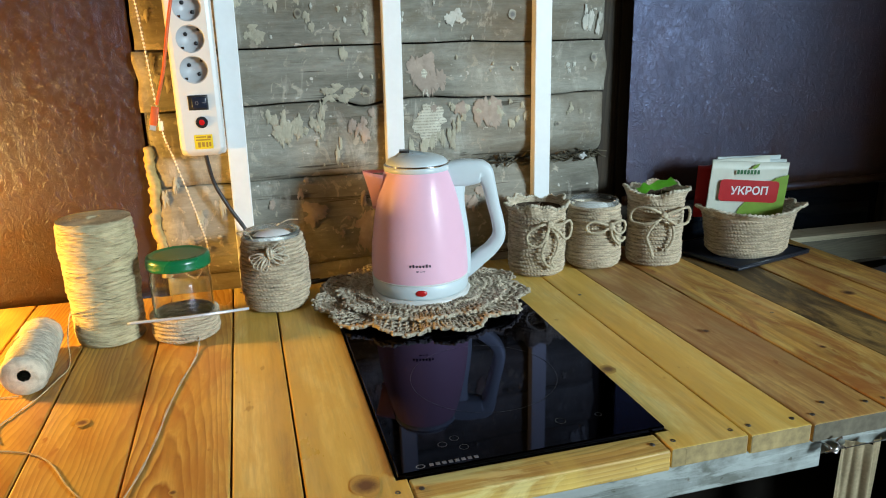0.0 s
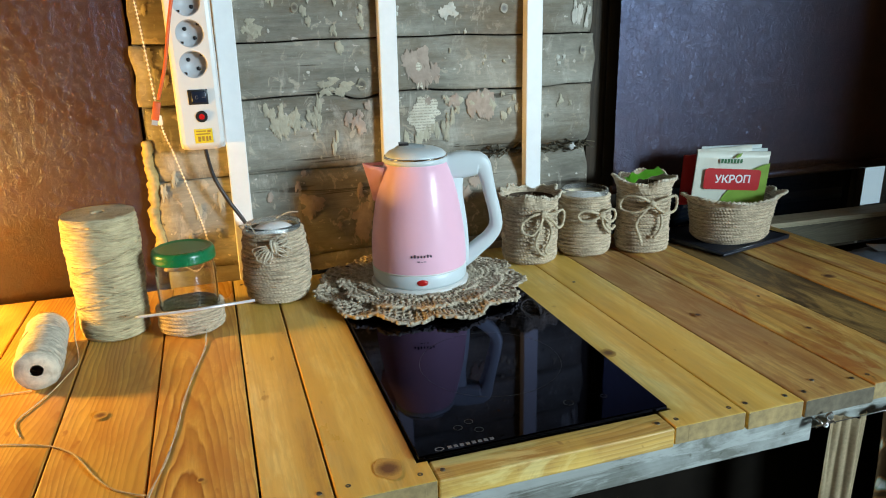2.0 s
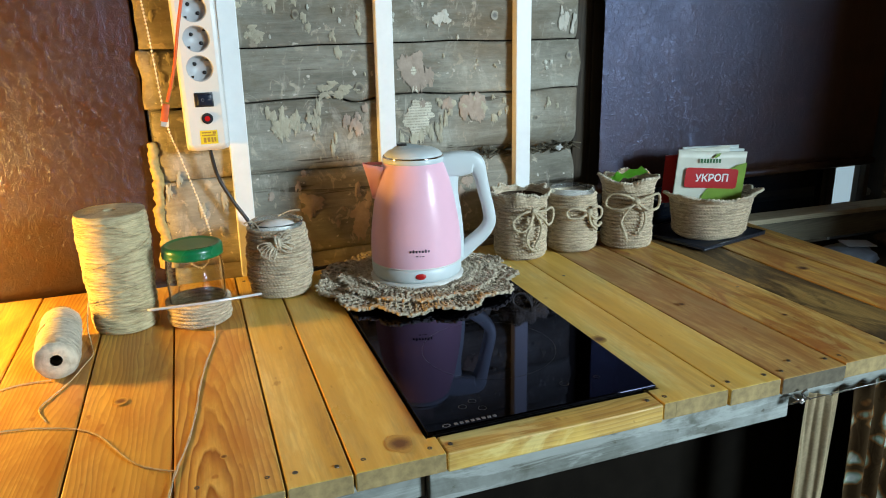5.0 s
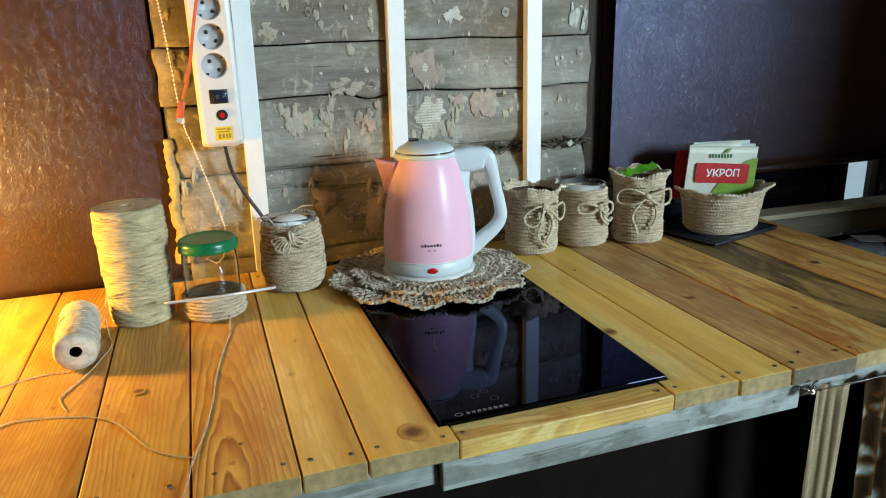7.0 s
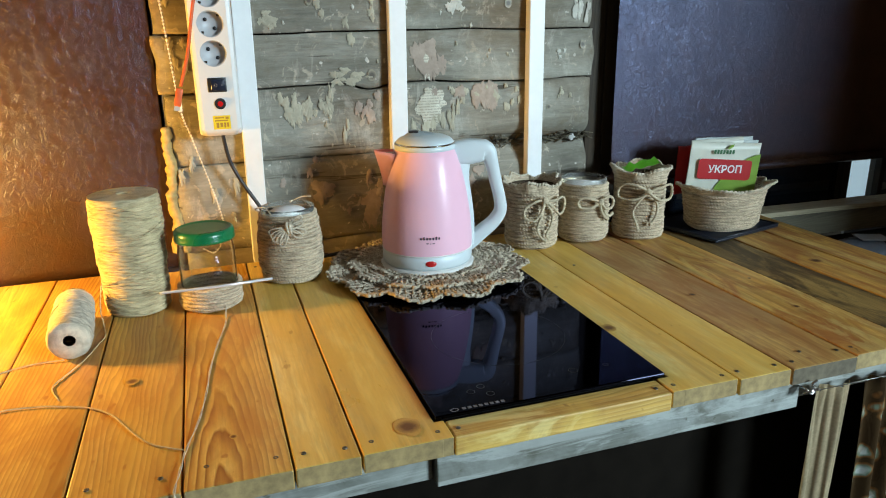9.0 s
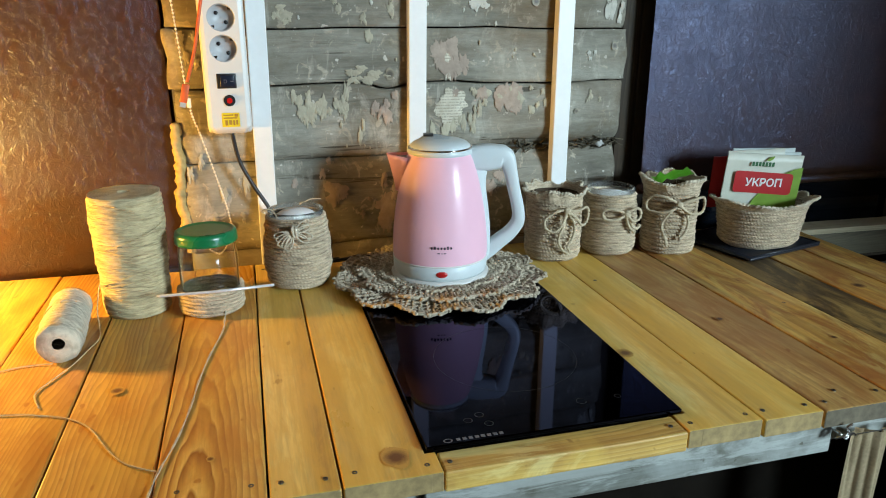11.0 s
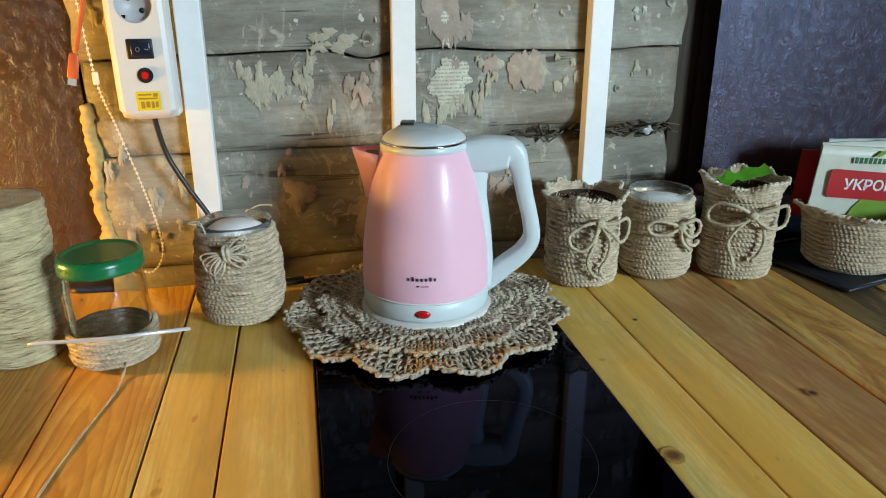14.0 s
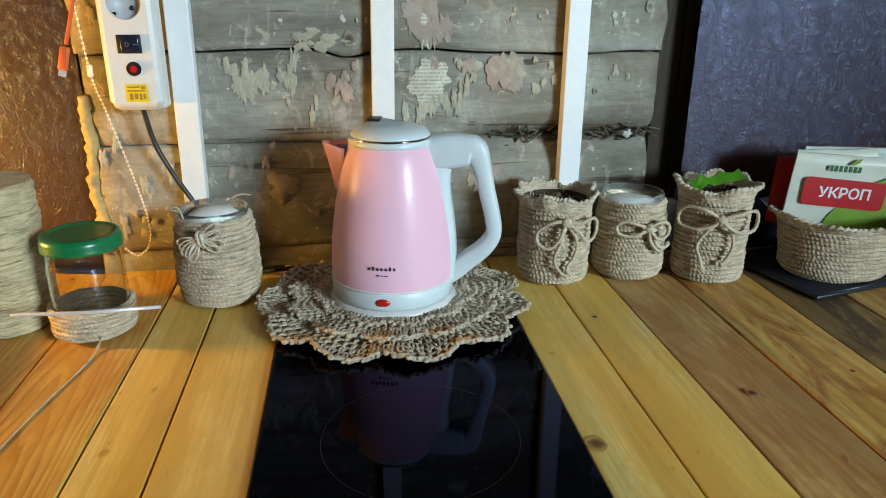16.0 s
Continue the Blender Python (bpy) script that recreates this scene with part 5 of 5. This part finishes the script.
ob = finish("green_packet", bm, GREEN_BAG)
ob.location = (0.7085, 1.116, T + 0.015)
tagged(ob, "crumpled bright green packet stuffed in a jute pot", "packet")

# ---------------------------------------------------------------- tray, basket and seed packets
tray = thing("tray", pose(0.888, 1.114, T, 0, 0, 14), "thin black plastic tray under the basket", "tray")
bm = boxed(-0.100, 0.100, -0.085, 0.085, 0.0, 0.007, bevel=0.003)
part("plate", bm, TRAYBLACK, tray)
bm = bmesh.new()
loop = [(-0.098, -0.083), (0.098, -0.083), (0.098, 0.083), (-0.098, 0.083)]
tube(bm, [(x, y, 0.0072) for x, y in loop], 0.0024, 8, closed=True)
part("rim", bm, TRAYBLACK, tray)

bas = thing("basket", pose(0.892, 1.095, T + 0.0074, 0, 0, 10), "oval jute rope basket with a wavy rim", "basket")
part("rope_wrap", rope_wrap([(0.020, 0.003), (0.072, 0.004), (0.0800, 0.010), (0.0840, 0.040), (0.088, 0.066), (0.091, 0.076)], 0.0068, 84, 460, seed=14, oval=0.80), JUTE, bas, "wound jute cord")
ruffle(bas, 0.0905, 0.077, 9, 0.014, 0.014, 9, oval=0.80)
part("lining", lathe([(0.068, 0.010), (0.083, 0.075)], 48, cap_low=True, wobble=lambda r, z, a, k: (r * (1 - 0.20 * math.sin(a) ** 2), z)), JUTE, bas)


def packet(name, place, w, h, mat, label, printed=False):
    ob = thing(name, place, label, "seed packet", "seed packets")
    rows = []
    for j in range(9):
        z = h * j / 8
        rows.append([(w * (i / 8 - 0.5), -0.004 * math.sin(math.pi * i / 8) * math.sin(math.pi * min(j / 7, 1)) + 0.0015 * noise.noise((i * 0.5, j * 0.5, w * 90)), z + (0.002 * noise.noise((i, w * 50, 0)) if j == 8 else 0)) for i in range(9)])
    bm = bmesh.new()
    back = [[(q[0], 0.003 - q[1] * 0.3, q[2]) for q in row] for row in reversed(rows)]
    grid_mesh(bm, rows + back, close_v=True)
    part("envelope", bm, mat, ob)
    return ob


def flat_print(name, outline, parent, mat, y, label=""):
    bm = bmesh.new()
    bm.faces.new([bm.verts.new((x, y, z)) for x, z in outline])
    return part(name, bm, mat, parent, label, smooth=False)


packet("seed_packet", pose(0.858, 1.134, T + 0.070, 6, -1, -8), 0.105, 0.100, REDPRINT, "red seed packet at the back of the basket")
packet("seed_packet", pose(0.900, 1.130, T + 0.060, 6, 1, -9), 0.124, 0.124, PAPER_B, "pale blue-green paper seed packet in the basket")
packet("seed_packet", pose(0.908, 1.121, T + 0.058, 5, 2, -11), 0.118, 0.120, PAPER_B, "pale paper seed packet in the basket")
packet("seed_packet", pose(0.881, 1.111, T + 0.060, 4, -3, -12), 0.108, 0.124, PAPER, "pale paper seed packet in the basket")
dill = packet("seed_packet", pose(0.879, 1.097, T + 0.058, 4, 2.5, -14), 0.142, 0.120, PAPER, "white and green seed packet with red title band")
flat_print("green_corner", [(0.071, 0.002), (0.071, 0.099), (0.054, 0.094), (0.030, 0.082), (0.008, 0.062), (-0.012, 0.034), (-0.024, 0.002)], dill, GREENPRINT, -0.0052, "green printed corner")
pts = []
for cx, cz, a0 in ((0.048, 0.080, 0), (-0.046, 0.083, 90), (-0.046, 0.054, 180), (0.048, 0.051, 270)):
    for k in range(6):
        a = radians(a0 + 18 * k)
        pts.append((cx + 0.008 * math.cos(a), cz + 0.006 * math.sin(a)))
flat_print("title_band", pts, dill, REDPRINT, -0.0058, "red title band")
flat_print("leaf_mark", [(0.0, 0.110), (0.006, 0.116), (0.014, 0.119), (0.011, 0.112), (0.004, 0.108)], dill, GREENPRINT, -0.0052)
bm = bmesh.new()
for k in range(7):
    box(bm, -0.026 + k * 0.0062, -0.0215 + k * 0.0062, -0.0054, -0.0050, 0.0985, 0.1065)
part("maker_mark", bm, INKGREEN, dill, "dark green printed bars", smooth=False)
txt = bpy.data.curves.new("title", "FONT")
txt.body, txt.size, txt.align_x, txt.align_y = "УКРОП", 0.0205, "CENTER", "CENTER"
txt.offset = 0.0005
tob = new("title_text", txt)
bpy.context.view_layer.update()
tme = bpy.data.meshes.new_from_object(tob.evaluated_get(bpy.context.evaluated_depsgraph_get()))
bpy.data.objects.remove(tob)
tme.materials.clear()
tme.materials.append(WHITEPRINT)
tob = new("title", tme)
tob.parent = dill
tob.matrix_basis = pose(0.002, -0.0064, 0.067, 90, 0, 0)

# ---------------------------------------------------------------- twine spools
def winding(r, z0, z1, seed, pitch=0.0028, segs=96, slant=0.004):
    """Layer on layer of yarn wound on a spool, slanting this way and that."""
    rnd = random.Random(seed)
    n = int((z1 - z0) / pitch)
    rows = []
    for c in range(n):
        z = z0 + (c + 0.5) * pitch
        ph = 0.9 * math.sin(c * 0.21) + 0.4 * rnd.random()
        off = rnd.gauss(0, 0.00022) + 0.0003 * math.sin(c * 0.6 + seed)
        for k in range(3):
            row = []
            for j in range(segs):
                a = 2 * math.pi * j / segs
                rr = r(z) if callable(r) else r
                rr += off + (0.0014 if k == 1 else -0.0009) + 0.0006 * math.sin(2 * a + c * 0.3) + 0.0004 * math.sin(9 * a + c * 1.7)
                row.append((rr * math.cos(a), rr * math.sin(a), z + (k - 1) * pitch * 0.5 + slant * math.sin(a + ph + 0.5 * math.sin(3 * a))))
            rows.append(row)
    return rows


def spool(place, r, h, mat, label, seed, slant, pitch, hole):
    ob = thing("twine_spool", place, label, "twine spool", "twine spools")
    rows = winding(r, 0.004, h - 0.003, seed, pitch, 96, slant)
    bm = bmesh.new()
    rad = r(h - 0.003) if callable(r) else r
    rad0 = r(0.0) if callable(r) else r
    ring = lambda q, z: [(q * math.cos(2 * math.pi * j / 96), q * math.sin(2 * math.pi * j / 96), z) for j in range(96)]
    caps = [ring(rad * s, h + 0.0007 * math.cos(k * 3.1) + 0.0015 * (1 - s)) for k, s in enumerate(np.linspace(0.985, hole / rad, 22))] + [ring(hole * 0.95, h - 0.014), ring(0.0005, h - 0.014)]
    grid_mesh(bm, [ring(hole, 0.002), ring(rad0 * 0.97, 0.0)] + rows + caps, close_u=True)
    part("winding", bm, mat, ob)
    # loose turns lying over the winding
    rnd = random.Random(seed)
    lines = []
    for q in range(4):
        z, sl, ph = rnd.uniform(0.15, 0.85) * h, rnd.uniform(0.15, 0.35) * h * (0.6 if slant < 0.003 else 1), rnd.uniform(0, 6.28)
        span = rnd.uniform(1.5, 3.6)
        line = []
        for j in range(30):
            a = ph + span * j / 29
            zz = min(max(z + sl * (j / 29 - 0.5), 0.006), h - 0.006)
            rr = (r(zz) if callable(r) else r) + 0.0022
            line.append((rr * math.cos(a), rr * math.sin(a), zz))
        lines.append(line)
    tagged(part("loose_turn", tubes(lines, 0.0008, 5, twist=200), mat, ob), kind="stuff")
    return ob


spool(pose(-0.217, 1.062, T, 0, 0, 40), lambda z: 0.0450 + 0.0042 * min(1, z / 0.13), 0.1785, JUTE_SPOOL, "tall spool of jute twine standing on the planks", 4, 0.0034, 0.0027, 0.008)
spool(pose(-0.2885, 0.893, T + 0.0262, -90.5, 0, 5), lambda z: 0.0255 - 0.0010 * (abs(z - 0.075) / 0.075) ** 2 + (0.0008 if z < 0.06 else 0), 0.148, JUTE_PALE, "small pale twine spool lying on its side", 9, 0.0015, 0.0021, 0.0075)

# loose twine trailing over the planks
def yarn(points, label, r=0.0009, mat=None):
    pts = smooth_path([(x, y, T + z) for x, y, z in points], 8)
    tagged(finish("loose_twine", tubes([pts], r, 6, twist=180), mat or TWINE), label, "twine", "loose twine")


yarn([(-0.56, 0.80, 0.001), (-0.47, 0.76, 0.001), (-0.375, 0.759, 0.001), (-0.344, 0.774, 0.0012), (-0.305, 0.770, 0.001), (-0.27, 0.757, 0.001), (-0.247, 0.744, 0.001), (-0.224, 0.718, 0.0012), (-0.200, 0.672, 0.001), (-0.182, 0.645, 0.001), (-0.160, 0.628, 0.001), (-0.146, 0.620, 0.001)], "thin twine trailing across the planks")
for off in (0.0, 0.0016):
    yarn([(-0.091 + off, 0.988, 0.012), (-0.092 - off, 0.975, 0.003), (-0.096 + off, 0.940, 0.001), (-0.108 - off, 0.870, 0.001), (-0.120 + off, 0.799, 0.001), (-0.124 - off, 0.74, 0.001), (-0.135 + off, 0.675, 0.001), (-0.146 - off, 0.620, 0.0015), (-0.153 + off, 0.585, 0.001), (-0.156 - off, 0.552, 0.001), (-0.157 + off, 0.5455, -0.006), (-0.156 - off, 0.5435, -0.05), (-0.152 + off, 0.543, -0.10)], "frayed twine running from the jar over the worktop edge", 0.0006, JUTE_PALE)
yarn([(-0.262, 1.040, 0.052), (-0.266, 1.020, 0.020), (-0.262, 1.000, 0.003), (-0.256, 0.960, 0.001), (-0.262, 0.930, 0.001), (-0.275, 0.880, 0.001), (-0.290, 0.845, 0.001), (-0.300, 0.815, 0.001), (-0.288, 0.780, 0.0012)], "twine end slack between spool and planks")
yarn([(-0.298, 0.892, 0.002), (-0.330, 0.895, 0.001), (-0.359, 0.886, 0.001), (-0.400, 0.866, 0.001), (-0.47, 0.85, 0.001)], "thin twine end from the lying spool")

# ---------------------------------------------------------------- power strip with its cords
strip = thing("power_strip", pose(-0.0655, 1.165, 1.140), "white power strip with sockets and switch hung on the wall", "power strip")
W, TOPZ = 0.034, 0.375
body = bmesh.new()
box(body, -W, W, 0.0135, 0.040, 0.0, TOPZ, bevel=0.006, segs=3)
part("housing", body, WHITE_PL, strip)
face = bmesh.new()


def plate(bm, z0, z1):
    rows = []
    for x, y in ((-W, 0.020), (-W, 0.008), (-W + 0.003, 0.002), (-W + 0.008, 0.0), (W - 0.008, 0.0), (W - 0.003, 0.002), (W, 0.008), (W, 0.020)):
        rows.append([(x, y, z0), (x, y, z1)])
    grid_mesh(bm, rows)


CELL, FIRST = 0.045, 0.1085
plate(face, 0.012, FIRST)
rows = []
for s in range(6):
    a = s / 5 * math.pi / 2
    q = 0.012 * (1 - math.cos(a))
    rows.append([(x * (1 - 0.25 * (1 - math.sin(a))), y + 0.010 * (1 - math.sin(a)) ** 2, 0.012 * math.sin(a)) for x, y in ((-W, 0.008), (-W + 0.003, 0.002), (-W + 0.008, 0), (W - 0.008, 0), (W - 0.003, 0.002), (W, 0.008))])
grid_mesh(face, rows)
R = 0.0205
cells = 5
for c in range(cells):
    z0 = FIRST + c * CELL
    cz = z0 + CELL / 2
    n = 48
    out, inn = [], []
    for k in range(n):
        a = 2 * math.pi * (k + 0.5) / n
        ca, sa = math.cos(a), math.sin(a)
        m_ = max(abs(ca) / (W - 0.008), abs(sa) / (CELL / 2))
        out.append((ca / m_, 0.0, cz + sa / m_))
        inn.append((R * ca, 0.0, cz + R * sa))
    grid_mesh(face, [out, inn], close_u=True)
    for sgn in (-1, 1):
        grid_mesh(face, [[(sgn * x, y, z0), (sgn * x, y, z0 + CELL)] for x, y in ((W - 0.008, 0), (W - 0.003, 0.002), (W, 0.008), (W, 0.020))])
plate(face, FIRST + cells * CELL, TOPZ)
bmesh.ops.remove_doubles(face, verts=face.verts[:], dist=0.0002)
part("front_cover", face, WHITE_PL, strip, smooth=False)
for c in range(cells):
    cz = FIRST + (c + 0.5) * CELL
    bm = bmesh.new()
    rows = [[(q * math.cos(2 * math.pi * k / 40), y, cz + q * math.sin(2 * math.pi * k / 40)) for k in range(40)] for q, y in ((R, 0.0), (R - 0.0012, 0.0005), (R - 0.002, 0.012), (0.0005, 0.0125))]
    grid_mesh(bm, rows, close_u=True)
    well = part("socket", bm, SOCKET, strip)
    for s in (-1, 1):
        bm = bmesh.new()
        tube(bm, [(s * 0.0068, 0.0128, cz - s * 0.0068), (s * 0.0068, 0.0112, cz - s * 0.0068)], 0.0031, 12)
        part("pin_hole", bm, BLACK, well)
        part("earth_clip", boxed(s * 0.0125 - 0.0022, s * 0.0125 + 0.0022, 0.002, 0.012, cz + s * 0.0130 - 0.0018, cz + s * 0.0130 + 0.0018), CHROME, well, smooth=False)
sw = part("switch", boxed(-0.0140, 0.0150, -0.0014, 0.004, 0.0710, 0.0935, bevel=0.0010), BLACK, strip, "black rocker switch")
part("rocker", boxed(-0.0095, 0.0130, -0.0034, 0.001, 0.0735, 0.0910, bevel=0.0018), plain("switch_blue_black", (0.010, 0.016, 0.035), 0.25), sw)
part("switch_mark", boxed(0.0060, 0.0105, -0.0037, -0.0033, 0.0815, 0.0825), GREYPRINT, sw, smooth=False)
bm = bmesh.new()
tube(bm, [(-0.0015 + 0.002 * math.cos(k * 0.5236), -0.0035, 0.082 + 0.0026 * math.sin(k * 0.5236)) for k in range(12)], 0.0004, 4, closed=True)
part("switch_ring", bm, GREYPRINT, sw)
bm = bmesh.new()
tube(bm, [(0.0025, 0.002, 0.0525), (0.0025, -0.0016, 0.0525)], 0.0088, 28)
btn = part("reset_button", bm, BLACK, strip, "black ring with red reset button", smooth=False)
bm = bmesh.new()
tube(bm, [(0.0025, 0.0, 0.0525), (0.0025, -0.0034, 0.0525)], 0.0043, 20)
part("button", bm, RED, btn, smooth=False)
st = part("sticker", boxed(-0.0115, 0.0155, -0.0005, 0.0006, 0.0115, 0.0335), YELLOW, strip, "yellow sticker with illegible marks", smooth=False)
BROWNPRINT = plain("brown_print", (0.42, 0.22, 0.03), 0.5)
for x0, x1, z0, z1 in ((-0.009, 0.006, 0.029, 0.031), (0.008, 0.013, 0.0275, 0.0315), (-0.009, 0.012, 0.0245, 0.0265), (-0.007, -0.003, 0.014, 0.022), (-0.001, 0.003, 0.015, 0.022), (0.005, 0.008, 0.014, 0.022), (0.0095, 0.0125, 0.015, 0.022)):
    part("sticker_bar", boxed(x0, x1, -0.0008, -0.0004, z0, z1), BROWNPRINT, st, smooth=False)
tagged(finish("strip_cord", tubes([smooth_path([(-0.064, 1.183, 1.146), (-0.063, 1.186, 1.130), (-0.056, 1.190, 1.091), (-0.037, 1.190, 1.049), (-0.015, 1.188, 1.010), (0.000, 1.190, 0.97), (0.010, 1.195, 0.92), (0.04, 1.195, 0.907), (0.10, 1.20, 0.906)], 8)], 0.0034, 8), CORD),
       "black cord hanging from the power strip", "cable")
usb = thing("usb_cable", pose(0, 0, 0), "orange cable hanging beside the power strip", "cable")
part("lead", tubes([smooth_path([(-0.060, 1.16, 1.56), (-0.065, 1.130, 1.455), (-0.0755, 1.112, 1.396), (-0.0915, 1.108, 1.329), (-0.1035, 1.108, 1.274), (-0.119, 1.110, 1.226)], 8)], 0.0024, 8), ORANGE, usb)
bm = boxed(-0.0052, 0.0052, -0.003, 0.003, -0.014, 0.013, bevel=0.0015)
ob = part("plug", bm, ORANGE, usb)
ob.matrix_basis = pose(-0.1240, 1.110, 1.2105, 0, 14, 0)
bm = boxed(-0.0040, 0.0040, -0.0018, 0.0018, -0.021, -0.0135)
ob = part("plug_tip", bm, SOCKET, usb, smooth=False)
ob.matrix_basis = pose(-0.1240, 1.110, 1.2105, 0, 14, 0)

# ---------------------------------------------------------------- under and beside the worktop
wire = tagged(finish("curtain_wire", tubes([[(0.575, 0.541, 0.868), (0.70, 0.543, 0.866), (1.02, 0.548, 0.868)]], 0.0006, 6), STEEL), "steel wire stretched below the worktop edge", "wire")
hook = thing("wire_hook", pose(0.578, 0.553, 0.869), "bent wire twisted round a nail under the worktop", "hook")
part("twist", tubes([smooth_path([(0, 0.004, 0), (-0.004, -0.010, 0.004), (0.003, -0.014, -0.003), (0.008, -0.012, 0.004), (0.004, -0.012, 0.010), (0.010, -0.013, 0.014)], 6), smooth_path([(-0.006, -0.009, -0.004), (0.0, -0.015, 0.002), (0.012, -0.013, 0.002), (0.018, -0.012, -0.002)], 6)], 0.0016, 6), CHROME, hook)
hook2 = thing("wire_hook", pose(-0.085, 0.562, 0.860), "bent wire twisted round a nail under the worktop", "hook")
part("twist", tubes([smooth_path([(0, 0.004, 0), (-0.006, -0.010, 0.002), (0.006, -0.014, 0.003), (0.016, -0.012, -0.002), (0.024, -0.013, 0.003)], 6)], 0.0014, 6), CHROME, hook2)


def hanging(name, x0, x1, z0, z1, y, mat, label, pleats, depth, seed):
    nx, nz = 120, 24
    rows = []
    for j in range(nz + 1):
        t = j / nz
        z = z1 + (z0 - z1) * t
        row = []
        for i in range(nx + 1):
            s = i / nx
            a = 2 * math.pi * pleats * (s + 0.02 * math.sin(9 * s + seed))
            gather = 1 - 0.06 * math.sin(math.pi * t)
            row.append((x0 + (x1 - x0) * (0.5 + (s - 0.5) * gather) + 0.003 * noise.noise((s * 6, t * 3, seed)),
                        y + depth * (0.35 + 0.65 * t) * math.sin(a) + 0.004 * noise.noise((s * 8, t * 4, seed + 3)), z + 0.002 * math.sin(a)))
        rows.append(row)
    bm = bmesh.new()
    grid_mesh(bm, rows)
    bmesh.ops.solidify(bm, geom=bm.faces[:], thickness=0.0008)
    return tagged(finish(name, bm, mat), label, "curtain")


hanging("curtain", 0.598, 0.652, 0.25, 0.866, 0.5475, CLOTH_BEIGE, "plain beige cloth strip hung on the wire", 1.1, 0.010, 1)
hanging("curtain", 0.675, 1.03, 0.25, 0.864, 0.549, FLORAL, "gathered floral curtain hung on the wire", 9, 0.011, 5)
# added sheet: its near-black colour stands for the unlit space behind the rail
structure("trim", boxed(-0.80, 1.04, 0.66, 0.68, 0.0, 0.84), UNDERSHADE, "added near-black sheet standing in for shade under the worktop")

ledge = thing("ledge_board", pose(1.30, 1.185, 0.842, 0, 0.6, 0), "pale-topped board along the foot of the dark window", "board")
part("front_board", boxed(-0.24, 0.335, -0.020, -0.004, -0.012, 0.040, bevel=0.0015), wood("ledge_wood", (0.08, 0.075, 0.055), (0.14, 0.13, 0.09), (0.20, 0.185, 0.13), axis="x", rough=0.7), ledge, smooth=False)
part("top_board", boxed(-0.245, 0.335, -0.023, 0.034, 0.0405, 0.052, bevel=0.0015), wood("ledge_top_wood", (0.32, 0.27, 0.17), (0.44, 0.39, 0.26), (0.54, 0.49, 0.34), axis="x", rough=0.6), ledge, smooth=False)
structure("shelf_low", boxed(1.045, 1.688, 0.60, 1.225, 0.775, 0.80), DARKWOOD, "dark low shelf beyond the worktop")


def heap(name, place, size, mat, label, category, seed, rough=1.0):
    bm = bmesh.new()
    bmesh.ops.create_icosphere(bm, subdivisions=4, radius=1.0)
    for v in bm.verts:
        q = 1 + rough * (0.35 * noise.noise(v.co * 1.6 + Vector((seed, 0, 0))) + 0.16 * noise.noise(v.co * 4.5 + Vector((0, seed, 0))))
        v.co = Vector((v.co.x * size[0] * q, v.co.y * size[1] * q, max(v.co.z * q, -0.25) * size[2] + 0.25 * size[2]))
    ob = finish(name, bm, mat)
    ob.matrix_world = place
    return tagged(ob, label, category)


heap("folded_cloth", pose(1.52, 1.02, 0.80), (0.14, 0.13, 0.045), CLOTH_BROWN, "rumpled dark brown cloth on the low shelf", "cloth", 3)
heap("plastic_bag", pose(1.29, 1.10, 0.80), (0.075, 0.06, 0.022), BAGBLUE, "crumpled blue-grey plastic bag on the low shelf", "bag", 6, 0.6)
card = finish("paper_card", boxed(-0.035, 0.035, -0.02, 0.02, 0, 0.002), plain("pale_card", (0.42, 0.46, 0.50), 0.6), False)
card.matrix_world = pose(1.315, 1.095, 0.832, 4, 3, -14)
tagged(card, "pale paper card lying on a plastic bag", "card")
